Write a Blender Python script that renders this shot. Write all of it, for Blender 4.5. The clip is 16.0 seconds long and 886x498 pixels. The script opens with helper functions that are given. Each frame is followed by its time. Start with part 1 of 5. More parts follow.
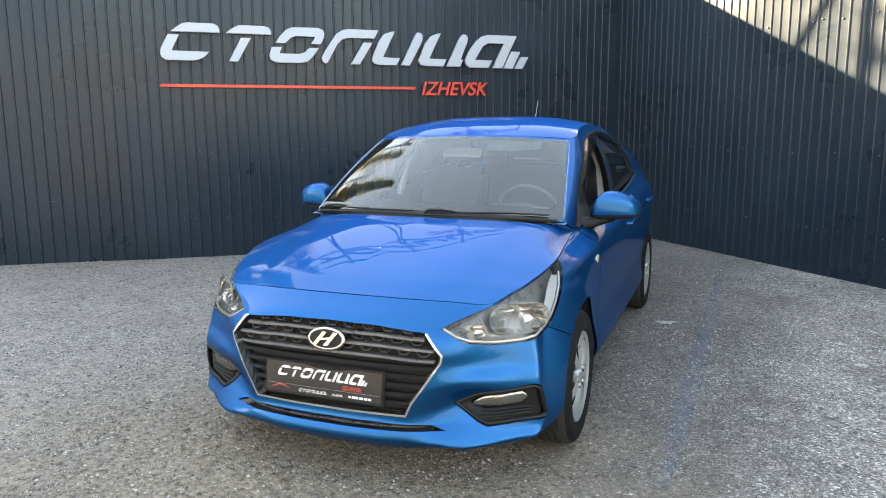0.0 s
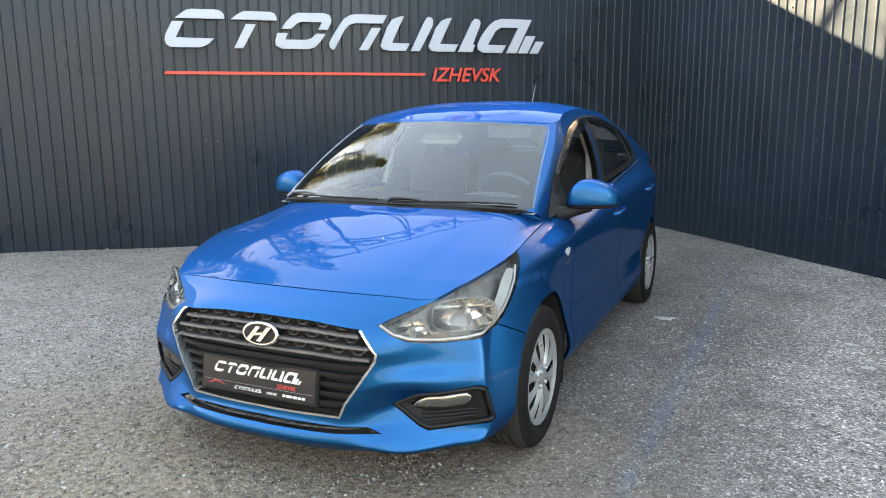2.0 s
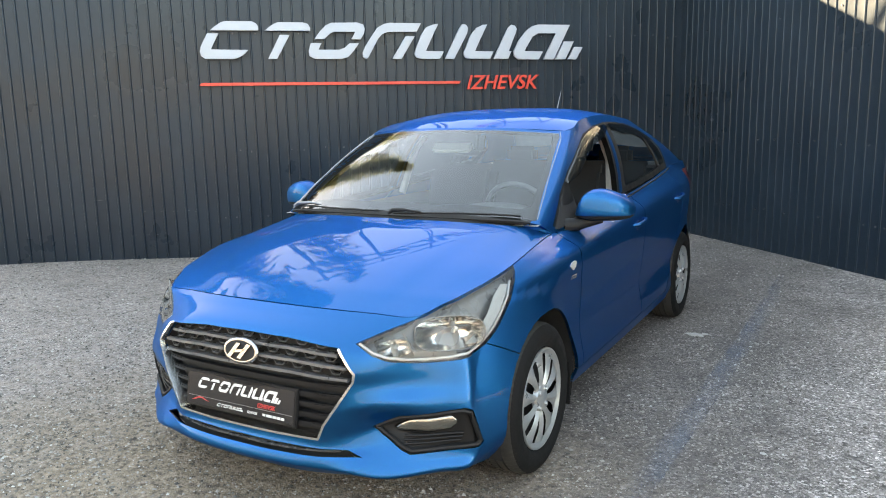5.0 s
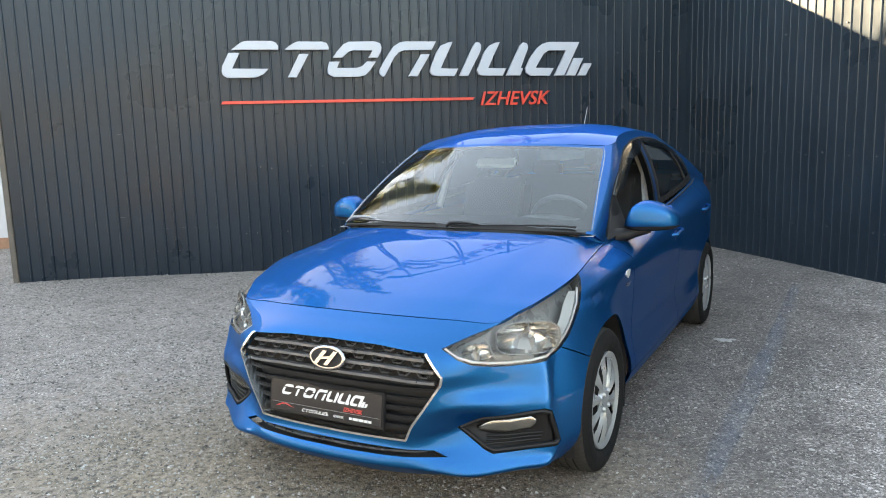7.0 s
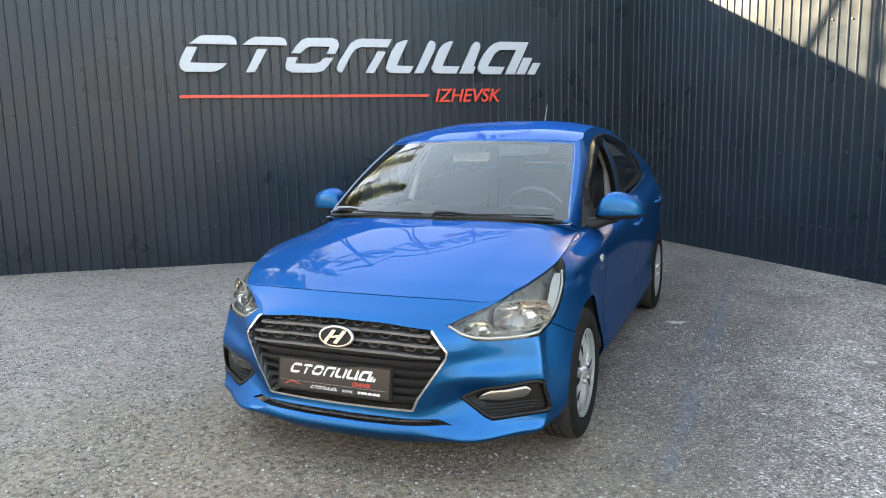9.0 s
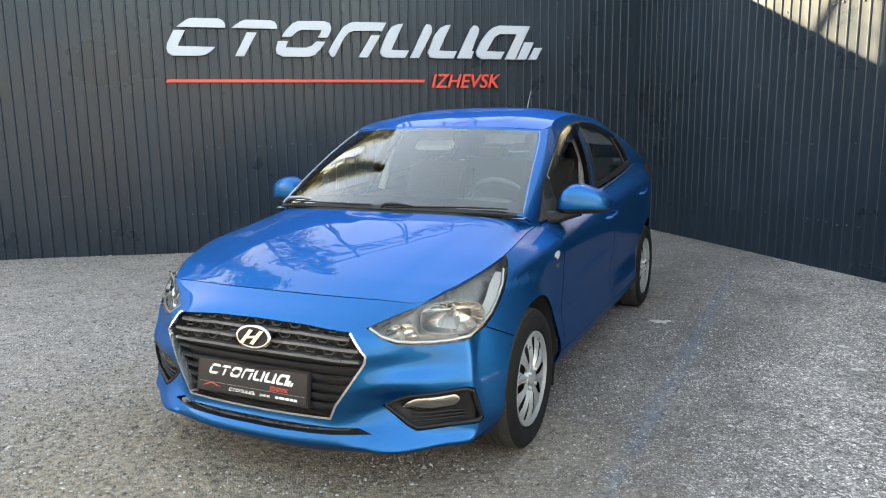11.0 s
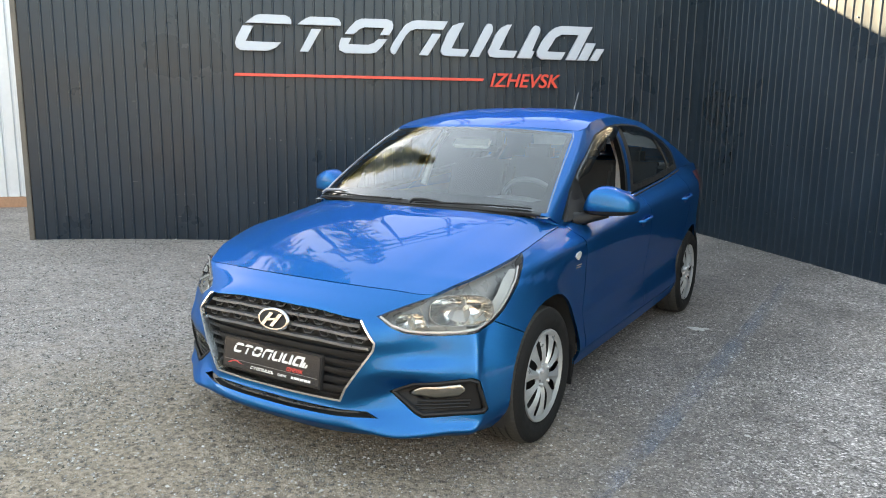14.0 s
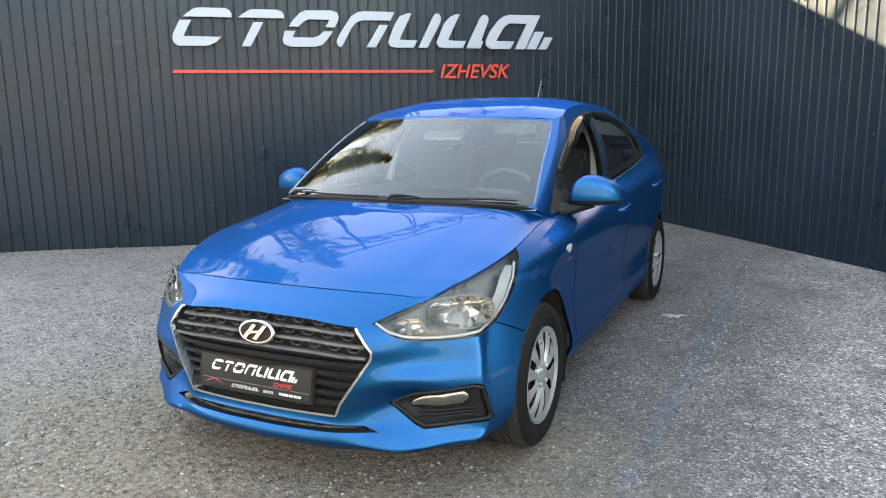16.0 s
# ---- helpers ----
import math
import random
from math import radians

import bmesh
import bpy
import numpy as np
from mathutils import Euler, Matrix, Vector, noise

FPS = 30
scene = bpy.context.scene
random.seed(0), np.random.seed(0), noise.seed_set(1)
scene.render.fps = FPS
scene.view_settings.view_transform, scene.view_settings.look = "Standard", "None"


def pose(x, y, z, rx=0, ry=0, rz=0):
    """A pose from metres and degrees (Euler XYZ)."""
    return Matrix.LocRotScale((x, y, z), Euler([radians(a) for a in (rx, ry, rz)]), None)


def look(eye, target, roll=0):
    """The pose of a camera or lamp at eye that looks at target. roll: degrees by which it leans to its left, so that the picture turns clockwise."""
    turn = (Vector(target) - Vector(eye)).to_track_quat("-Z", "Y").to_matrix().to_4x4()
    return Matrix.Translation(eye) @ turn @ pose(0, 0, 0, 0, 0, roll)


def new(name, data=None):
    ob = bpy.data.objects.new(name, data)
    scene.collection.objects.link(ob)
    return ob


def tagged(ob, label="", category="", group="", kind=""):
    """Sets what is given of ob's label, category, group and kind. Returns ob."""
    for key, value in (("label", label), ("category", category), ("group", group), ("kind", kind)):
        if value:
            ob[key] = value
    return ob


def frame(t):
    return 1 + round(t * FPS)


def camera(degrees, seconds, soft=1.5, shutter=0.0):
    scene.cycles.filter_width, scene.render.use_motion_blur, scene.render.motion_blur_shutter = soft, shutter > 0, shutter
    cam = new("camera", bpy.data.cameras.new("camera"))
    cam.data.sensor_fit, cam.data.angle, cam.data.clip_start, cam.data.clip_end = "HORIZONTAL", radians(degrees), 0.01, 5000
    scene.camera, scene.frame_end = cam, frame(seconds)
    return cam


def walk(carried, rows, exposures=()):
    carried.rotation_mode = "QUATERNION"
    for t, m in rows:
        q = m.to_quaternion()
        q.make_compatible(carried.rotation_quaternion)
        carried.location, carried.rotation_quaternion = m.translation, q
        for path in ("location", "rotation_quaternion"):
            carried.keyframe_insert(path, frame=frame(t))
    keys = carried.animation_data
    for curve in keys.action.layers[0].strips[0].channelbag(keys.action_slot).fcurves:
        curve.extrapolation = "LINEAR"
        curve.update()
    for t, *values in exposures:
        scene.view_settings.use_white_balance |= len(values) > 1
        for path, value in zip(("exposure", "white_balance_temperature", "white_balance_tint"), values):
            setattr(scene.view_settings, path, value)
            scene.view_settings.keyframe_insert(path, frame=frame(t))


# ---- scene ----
cam = camera(61.5, 16.0, 1.0)
PATH = [
    (0, (1.446, -3.18, 1.433), (0.727, -1.345, 1.092), -0.3),
    (0.5, (1.558, -3.087, 1.426), (0.832, -1.255, 1.083), -0.7),
    (1, (1.709, -2.955, 1.417), (0.957, -1.135, 1.068), -0.8),
    (1.5, (1.761, -2.902, 1.41), (0.969, -1.1, 1.052), -0.8),
    (2, (1.725, -2.857, 1.403), (0.9, -1.073, 1.036), -0.5),
    (2.5, (1.646, -2.781, 1.415), (0.803, -1.007, 1.042), -0.1),
    (3, (1.612, -2.737, 1.412), (0.755, -0.969, 1.038), -0.0),
    (3.2, (1.632, -2.745, 1.4), (0.763, -0.981, 1.038), -0.1),
    (5.3, (1.905, -2.612, 1.398), (0.924, -0.903, 1.056), -1.2),
    (5.5, (1.866, -2.628, 1.405), (0.875, -0.924, 1.065), -1.2),
    (6, (1.751, -2.713, 1.411), (0.75, -1.013, 1.082), -1.3),
    (6.5, (1.666, -2.81, 1.415), (0.683, -1.098, 1.098), -1.5),
    (7, (1.677, -2.915, 1.418), (0.742, -1.174, 1.111), -1.7),
    (7.5, (1.718, -3.049, 1.414), (0.849, -1.273, 1.112), -1.7),
    (8, (1.678, -3.143, 1.436), (0.862, -1.343, 1.132), -1.6),
    (8.5, (1.573, -3.226, 1.425), (0.789, -1.412, 1.116), -1.4),
    (9, (1.541, -3.25, 1.419), (0.77, -1.432, 1.098), -1.2),
    (9.5, (1.648, -3.178, 1.417), (0.877, -1.363, 1.084), -1.2),
    (9.7, (1.72, -3.135, 1.415), (0.947, -1.322, 1.077), -1.2),
    (11.8, (1.894, -2.726, 1.409), (0.984, -0.98, 1.057), -0.7),
    (12, (1.959, -2.686, 1.412), (1.03, -0.949, 1.062), -0.7),
    (12.5, (2.077, -2.646, 1.408), (1.107, -0.931, 1.063), -0.5),
    (13, (2.117, -2.658, 1.404), (1.114, -0.964, 1.054), -0.2),
    (13.5, (2.094, -2.744, 1.412), (1.078, -1.058, 1.057), 0.3),
    (14, (2.049, -2.86, 1.412), (1.04, -1.17, 1.054), 0.7),
    (14.5, (2.013, -2.953, 1.406), (1.028, -1.25, 1.044), 0.7),
    (15, (1.986, -2.963, 1.412), (1.034, -1.243, 1.046), 0.3),
    (15.5, (1.912, -2.907, 1.401), (1.002, -1.165, 1.033), -0.4),
    (16, (1.772, -2.805, 1.395), (0.912, -1.038, 1.022), -0.9),
]
# stops and white balance: the sun's glare brightens and warms some of the views a little
EXPOSURES = [(0.0, 4.61, 8300, 11), (1.0, 4.65, 8400, 11), (1.5, 4.73, 8650, 11), (2.0, 4.65, 8400, 11), (3.0, 4.67, 8650, 11), (6.0, 4.64, 8600, 11), (8.0, 4.57, 8350, 11), (9.5, 4.58, 8400, 11), (12.0, 4.67, 8850, 11), (14.5, 4.63, 8800, 11), (16.0, 4.65, 8450, 11)]
walk(cam, [(t, look(eye, target, roll)) for t, eye, target, roll in PATH], EXPOSURES)

# ---- world and sun ----
SUN_AZ, SUN_EL = radians(155), radians(24.3)          # the sun stands low behind the back wall
world = bpy.data.worlds.new("world")
scene.world = world
world.use_nodes = True
wn = world.node_tree
sky = wn.nodes.new("ShaderNodeTexSky")
sky.sky_type, sky.sun_disc = "NISHITA", False
sky.sun_elevation, sky.sun_rotation = SUN_EL, math.pi / 2 - SUN_AZ
sky.dust_density, sky.air_density = 0.3, 1.0
wn.nodes["Background"].inputs["Strength"].default_value = 0.053
veil = wn.nodes.new("ShaderNodeMix")                   # thin high cloud evens the sky out
veil.data_type, veil.inputs[0].default_value = "RGBA", 0.31
veil.inputs[7].default_value = (2.4, 3.2, 3.75, 1)
wn.links.new(sky.outputs["Color"], veil.inputs[6])
wn.links.new(veil.outputs[2], wn.nodes["Background"].inputs["Color"])
sun_dir = Vector((math.cos(SUN_AZ) * math.cos(SUN_EL), math.sin(SUN_AZ) * math.cos(SUN_EL), math.sin(SUN_EL)))
sun = new("sun", bpy.data.lights.new("sun", "SUN"))
sun.data.energy, sun.data.angle, sun.data.color = 5.0, radians(0.6), (1.0, 0.865, 0.66)
sun.matrix_world = look(sun_dir * 40, (0, 0, 0))

# ---- materials ----
def mat(name, color, rough=0.5, metal=0.0, coat=0.0, coat_rough=0.03, spec=0.5):
    m = bpy.data.materials.new(name)
    m.use_nodes = True
    b = m.node_tree.nodes["Principled BSDF"]
    b.inputs["Base Color"].default_value = (*color, 1)
    b.inputs["Roughness"].default_value = rough
    b.inputs["Metallic"].default_value = metal
    b.inputs["Coat Weight"].default_value = coat
    b.inputs["Coat Roughness"].default_value = coat_rough
    b.inputs["Specular IOR Level"].default_value = spec
    return m


def node(m, kind, **sets):
    n = m.node_tree.nodes.new(kind)
    for key, value in sets.items():
        n.inputs[key.replace("_", " ")].default_value = value
    return n


def wire(m, a, b):
    m.node_tree.links.new(a, b)


def coords(m, kind="Object"):
    return m.node_tree.nodes.new("ShaderNodeTexCoord").outputs[kind]


def noise_tex(m, vec, scale, detail=4.0, rough=0.55):
    n = node(m, "ShaderNodeTexNoise", Scale=scale, Detail=detail, Roughness=rough)
    wire(m, vec, n.inputs["Vector"])
    return n.outputs["Fac"]


def ramp(m, fac, stops):
    r = m.node_tree.nodes.new("ShaderNodeValToRGB")
    els = r.color_ramp.elements
    while len(els) < len(stops):
        els.new(0.5)
    for e, (p, c) in zip(els, stops):
        e.position, e.color = p, (*c, 1) if len(c) == 3 else c
    wire(m, fac, r.inputs["Fac"])
    return r.outputs["Color"]


def mix(m, fac, a, b, mode="MIX"):
    n = m.node_tree.nodes.new("ShaderNodeMix")
    n.data_type, n.blend_type = "RGBA", mode
    for socket, v in ((n.inputs[0], fac), (n.inputs[6], a), (n.inputs[7], b)):
        if isinstance(v, bpy.types.NodeSocket):
            wire(m, v, socket)
        elif isinstance(v, (int, float)):
            socket.default_value = v
        else:
            socket.default_value = (*v, 1)
    return n.outputs[2]


def bump(m, height, strength, distance):
    b = node(m, "ShaderNodeBump", Strength=strength, Distance=distance)
    wire(m, height, b.inputs["Height"])
    return b.outputs["Normal"]


def bsdf(m):
    return m.node_tree.nodes["Principled BSDF"]


def weathered(name, color, rough, scale=6.0, amount=0.25, metal=0.0, coat=0.0, relief=0.0):
    """A surface with blotches at two scales in colour and gloss."""
    m = mat(name, color, rough, metal, coat)
    v = coords(m)
    big, fine = noise_tex(m, v, scale, 5), noise_tex(m, v, scale * 14, 3)
    dark = [c * (1 - amount) for c in color]
    light = [min(1, c * (1 + amount)) for c in color]
    c = ramp(m, big, [(0.3, dark), (0.7, light)])
    c = mix(m, 0.35, c, ramp(m, fine, [(0.3, dark), (0.7, light)]))
    wire(m, c, bsdf(m).inputs["Base Color"])
    r = ramp(m, big, [(0.3, [max(0.02, rough - 0.1)] * 3), (0.7, [min(1, rough + 0.1)] * 3)])
    wire(m, r, bsdf(m).inputs["Roughness"])
    if relief:
        wire(m, bump(m, fine, 0.6, relief), bsdf(m).inputs["Normal"])
    return m


def car_paint():
    """Metallic blue under a clear coat."""
    blue = (0.0002, 0.089, 0.268)
    m = mat("blue_paint", blue, 0.47, 1.0, 0.40, 0.0)
    flake = node(m, "ShaderNodeTexVoronoi", Scale=2600.0)
    wire(m, coords(m), flake.inputs["Vector"])
    c = mix(m, 0.25, blue, ramp(m, flake.outputs["Color"], [(0.2, (0.0002, 0.068, 0.19)), (0.8, (0.0005, 0.136, 0.36))]))
    wire(m, c, bsdf(m).inputs["Base Color"])
    bsdf(m).inputs["Coat IOR"].default_value = 1.45
    bsdf(m).inputs["Specular Tint"].default_value = (0.01, 0.40, 0.80, 1)
    return m


def glass(name, tint, rough=0.0, ior=2.1):
    """Thin car glass: mostly clear, mirrors at a glance."""
    m = bpy.data.materials.new(name)
    m.use_nodes = True
    t = m.node_tree
    t.nodes.remove(t.nodes["Principled BSDF"])
    out = t.nodes["Material Output"]
    clear = t.nodes.new("ShaderNodeBsdfTransparent")
    clear.inputs["Color"].default_value = (*tint, 1)
    gloss = t.nodes.new("ShaderNodeBsdfGlossy")
    gloss.inputs["Roughness"].default_value = rough
    fres = t.nodes.new("ShaderNodeFresnel")
    fres.inputs["IOR"].default_value = ior
    ms = t.nodes.new("ShaderNodeMixShader")
    t.links.new(fres.outputs[0], ms.inputs[0])
    t.links.new(clear.outputs[0], ms.inputs[1])
    t.links.new(gloss.outputs[0], ms.inputs[2])
    t.links.new(ms.outputs[0], out.inputs["Surface"])
    return m


def asphalt():
    """Old asphalt: crushed stone of all shades in a dark binder, dusty on one side of the bay."""
    m = mat("worn_asphalt", (0.16, 0.155, 0.15), 0.92)
    v = coords(m)
    big, mid, fine = noise_tex(m, v, 0.55, 5), noise_tex(m, v, 3.6, 6, 0.65), noise_tex(m, v, 26.0, 4, 0.6)
    c = ramp(m, mid, [(0.34, (0.070, 0.068, 0.067)), (0.66, (0.27, 0.262, 0.255))])
    c = mix(m, 0.5, c, ramp(m, big, [(0.38, (0.085, 0.083, 0.082)), (0.62, (0.30, 0.291, 0.284))]))
    heights = []
    for scale, amount, hi in ((38.0, 0.40, 0.45), (190.0, 0.55, 0.9), (95.0, 0.46, 0.85)):
        vo = node(m, "ShaderNodeTexVoronoi", Scale=scale, Randomness=1.0)
        wire(m, v, vo.inputs["Vector"])
        tone = node(m, "ShaderNodeSeparateColor")
        wire(m, vo.outputs["Color"], tone.inputs["Color"])
        stone = ramp(m, tone.outputs["Red"], [(0.10, (0.018, 0.018, 0.018)), (0.45, (0.125, 0.121, 0.117)), (0.82, (0.25, 0.243, 0.235)), (0.91, (0.45, 0.44, 0.425)), (0.98, (hi, hi * 0.98, hi * 0.95))])
        c = mix(m, amount, c, stone)
        heights.append(ramp(m, vo.outputs["Distance"], [(0.0, (1, 1, 1)), (0.8, (0, 0, 0))]))
    # darker binder and paler worn patches
    c = mix(m, 1.0, c, ramp(m, noise_tex(m, v, 1.7, 7, 0.62), [(0.36, (0.66, 0.66, 0.665)), (0.50, (0.98, 0.98, 0.98)), (0.64, (1.22, 1.22, 1.21))]), "MULTIPLY")
    # dust lies on one side, in patches
    sep = node(m, "ShaderNodeSeparateXYZ")
    wire(m, v, sep.inputs[0])
    off = m.node_tree.nodes.new("ShaderNodeMath")
    off.operation = "MULTIPLY_ADD"
    wire(m, big, off.inputs[0])
    off.inputs[1].default_value = 5.0
    wire(m, sep.outputs["X"], off.inputs[2])
    side = node(m, "ShaderNodeMapRange")
    for k, val in ((1, 1.7), (2, 4.5), (3, 0.92), (4, 0.0)):
        side.inputs[k].default_value = val
    wire(m, off.outputs[0], side.inputs[0])
    dusty = mix(m, 1.0, side.outputs[0], ramp(m, fine, [(0.38, (0.15, 0.15, 0.15)), (0.68, (1, 1, 1))]), "MULTIPLY")
    c = mix(m, dusty, c, (0.262, 0.236, 0.212))
    # a dark strip by the bay line paints in the shade beside the car
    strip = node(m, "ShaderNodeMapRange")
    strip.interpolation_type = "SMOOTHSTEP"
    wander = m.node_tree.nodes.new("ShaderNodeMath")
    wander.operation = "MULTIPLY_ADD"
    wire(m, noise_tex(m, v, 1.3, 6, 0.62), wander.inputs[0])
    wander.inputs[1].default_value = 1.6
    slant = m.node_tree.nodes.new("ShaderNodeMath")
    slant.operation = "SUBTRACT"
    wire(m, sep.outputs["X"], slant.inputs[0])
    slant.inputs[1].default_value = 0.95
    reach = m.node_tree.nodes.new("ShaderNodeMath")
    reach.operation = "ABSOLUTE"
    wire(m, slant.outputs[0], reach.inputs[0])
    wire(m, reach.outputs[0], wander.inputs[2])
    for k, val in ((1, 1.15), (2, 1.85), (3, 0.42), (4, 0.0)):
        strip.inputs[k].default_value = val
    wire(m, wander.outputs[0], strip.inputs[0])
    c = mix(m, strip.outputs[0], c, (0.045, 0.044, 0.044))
    # beyond the bay line the colour grows up to a third paler
    pale = node(m, "ShaderNodeMapRange")
    pale.interpolation_type = "SMOOTHSTEP"
    drift = m.node_tree.nodes.new("ShaderNodeMath")
    drift.operation = "MULTIPLY_ADD"
    wire(m, big, drift.inputs[0])
    drift.inputs[1].default_value = 1.2
    wire(m, sep.outputs["X"], drift.inputs[2])
    for k, val in ((1, 2.0), (2, 3.3), (3, 1.0), (4, 1.34)):
        pale.inputs[k].default_value = val
    wire(m, drift.outputs[0], pale.inputs[0])
    c = mix(m, 1.0, c, pale.outputs[0], "MULTIPLY")
    # cracks
    warp = mix(m, 0.10, v, node(m, "ShaderNodeTexNoise", Scale=2.2, Detail=4.0).outputs["Color"])
    cell = node(m, "ShaderNodeTexVoronoi", Scale=0.55)
    cell.feature = "DISTANCE_TO_EDGE"
    wire(m, warp, cell.inputs["Vector"])
    crack = ramp(m, cell.outputs["Distance"], [(0.0, (1, 1, 1)), (0.0032, (0, 0, 0))])
    crack = mix(m, 1.0, crack, ramp(m, mid, [(0.47, (0, 0, 0)), (0.60, (0.65, 0.65, 0.65))]), "MULTIPLY")
    c = mix(m, crack, c, (0.03, 0.029, 0.028))
    # gaps in the binder between the stones; the dark colour includes their shade
    pits = mix(m, 0.5, noise_tex(m, v, 52.0, 3, 0.6), noise_tex(m, v, 17.0, 4, 0.6))
    c = mix(m, ramp(m, pits, [(0.36, (0.9, 0.9, 0.9)), (0.47, (0, 0, 0))]), c, (0.035, 0.034, 0.033))
    c = mix(m, 1.0, c, (1.10, 1.005, 0.99), "MULTIPLY")
    # a spill of loose brown dirt with a ragged edge
    place = node(m, "ShaderNodeVectorMath")
    place.operation = "SUBTRACT"
    wire(m, v, place.inputs[0])
    place.inputs[1].default_value = (-0.15, -1.05, 0)
    stretch = node(m, "ShaderNodeVectorMath")
    stretch.operation = "MULTIPLY"
    wire(m, place.outputs[0], stretch.inputs[0])
    stretch.inputs[1].default_value = (0.85, 1.0, 1.0)
    far = node(m, "ShaderNodeVectorMath")
    far.operation = "LENGTH"
    wire(m, stretch.outputs[0], far.inputs[0])
    ragged = m.node_tree.nodes.new("ShaderNodeMath")
    ragged.operation = "MULTIPLY_ADD"
    wire(m, noise_tex(m, v, 2.6, 6, 0.65), ragged.inputs[0])
    ragged.inputs[1].default_value = 1.7
    wire(m, far.outputs["Value"], ragged.inputs[2])
    scale_in = node(m, "ShaderNodeMapRange")
    for k, val in ((1, 1.40), (2, 2.75), (3, 0.85), (4, 0.0)):
        scale_in.inputs[k].default_value = val
    wire(m, ragged.outputs[0], scale_in.inputs[0])
    dirt = ramp(m, noise_tex(m, v, 34.0, 5, 0.65), [(0.34, (0.070, 0.053, 0.038)), (0.50, (0.205, 0.155, 0.107)), (0.68, (0.335, 0.268, 0.20))])
    c = mix(m, scale_in.outputs[0], c, dirt)
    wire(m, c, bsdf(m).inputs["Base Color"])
    h = mix(m, 0.62, heights[1], heights[2])
    h = mix(m, 0.35, h, heights[0])
    h = mix(m, 0.35, h, mid)
    h = mix(m, 0.35, h, ramp(m, pits, [(0.36, (0, 0, 0)), (0.50, (1, 1, 1))]))
    wire(m, bump(m, h, 1.0, 0.020), bsdf(m).inputs["Normal"])
    return m


PAINT = car_paint()
GLASS = glass("windscreen_glass", (0.88, 0.92, 0.91), 0.0, 1.95)
SIDE_GLASS = glass("side_glass", (0.82, 0.85, 0.84), 0.0, 1.6)
LENS = glass("lamp_lens", (0.97, 0.97, 0.97), 0.0, 1.33)
BLACK = weathered("black_plastic", (0.007, 0.007, 0.008), 0.55, 20, 0.3)
bsdf(BLACK).inputs["Specular IOR Level"].default_value = 0.25
MATT = weathered("matt_black", (0.008, 0.008, 0.009), 0.8, 12, 0.3)
RUBBER = weathered("tyre_rubber", (0.0075, 0.0075, 0.008), 0.75, 18, 0.4, relief=0.0006)
bsdf(RUBBER).inputs["Specular IOR Level"].default_value = 0.15
TREAD = weathered("dusty_tread_rubber", (0.024, 0.0235, 0.0225), 0.85, 30, 0.5, relief=0.0006)
CHROME = mat("chrome", (0.66, 0.66, 0.67), 0.08, 1.0)
SATIN = mat("satin_silver", (0.55, 0.55, 0.56), 0.32, 1.0)
SILVER = weathered("silver_wheel_paint", (0.36, 0.37, 0.38), 0.36, 15, 0.12, 0.6, 0.4)
GREY_BAR = weathered("grey_metallic_bar", (0.20, 0.20, 0.21), 0.35, 20, 0.15, 0.7)
RIB = weathered("grille_rib_grey", (0.055, 0.055, 0.057), 0.28, 20, 0.2)
WALL = weathered("dark_grey_coated_sheet", (0.0110, 0.0203, 0.0310), 0.33, 1.3, 0.2)
bsdf(WALL).inputs["Specular IOR Level"].default_value = 0.29
WHITE_SIGN = weathered("silver_white_sign", (0.36, 0.395, 0.45), 0.45, 3, 0.05)
RED_SIGN = weathered("red_sign", (0.62, 0.05, 0.03), 0.45, 4, 0.08)
ASPHALT = asphalt()

# ---- helpers for building ----
def link(name, bm, material, parent=None, label="", smooth=True):
    me = bpy.data.meshes.new(name)
    bmesh.ops.recalc_face_normals(bm, faces=bm.faces[:])
    bm.to_mesh(me)
    bm.free()
    for p in me.polygons:
        p.use_smooth = smooth
    me.materials.append(material)
    ob = new(name, me)
    if smooth:
        me.set_sharp_from_angle(angle=radians(38))
    if parent:
        ob.parent = parent
        ob.matrix_parent_inverse = parent.matrix_basis.inverted()
    if label:
        tagged(ob, label)
    return ob


def part(name, bm, material, parent, label="", smooth=True):
    return link(name, bm, material, parent, label, smooth)


def thing(name, label, category, group="", kind="", m=None):
    e = tagged(new(name), label, category, group, kind)
    if m is not None:
        e.matrix_basis = m
    return e


def box(bm, size, at=(0, 0, 0), m=None, bevel=0.0):
    r = bmesh.ops.create_cube(bm, size=1.0, matrix=(m or Matrix()) @ Matrix.Translation(at) @ Matrix.Diagonal((*size, 1)))
    if bevel:
        es = {e for v in r["verts"] for e in v.link_edges}
        bmesh.ops.bevel(bm, geom=list(es), offset=bevel, segments=2, affect="EDGES")
    return bm


def tube(bm, pts, radius, sides=8):
    """A round bar along a line of points."""
    rings = []
    pts = [Vector(p) for p in pts]
    for i, p in enumerate(pts):
        way = (pts[min(i + 1, len(pts) - 1)] - pts[max(i - 1, 0)]).normalized()
        a = way.cross(Vector((0, 0, 1)) if abs(way.z) < 0.9 else Vector((1, 0, 0))).normalized()
        b = way.cross(a)
        r = radius[i] if isinstance(radius, (list, tuple)) else radius
        rings.append([bm.verts.new(p + r * (math.cos(2 * math.pi * k / sides) * a + math.sin(2 * math.pi * k / sides) * b)) for k in range(sides)])
    for q, r in zip(rings, rings[1:]):
        for k in range(sides):
            bm.faces.new((q[k], q[(k + 1) % sides], r[(k + 1) % sides], r[k]))
    bm.faces.new(rings[0]), bm.faces.new(rings[-1])
    return bm


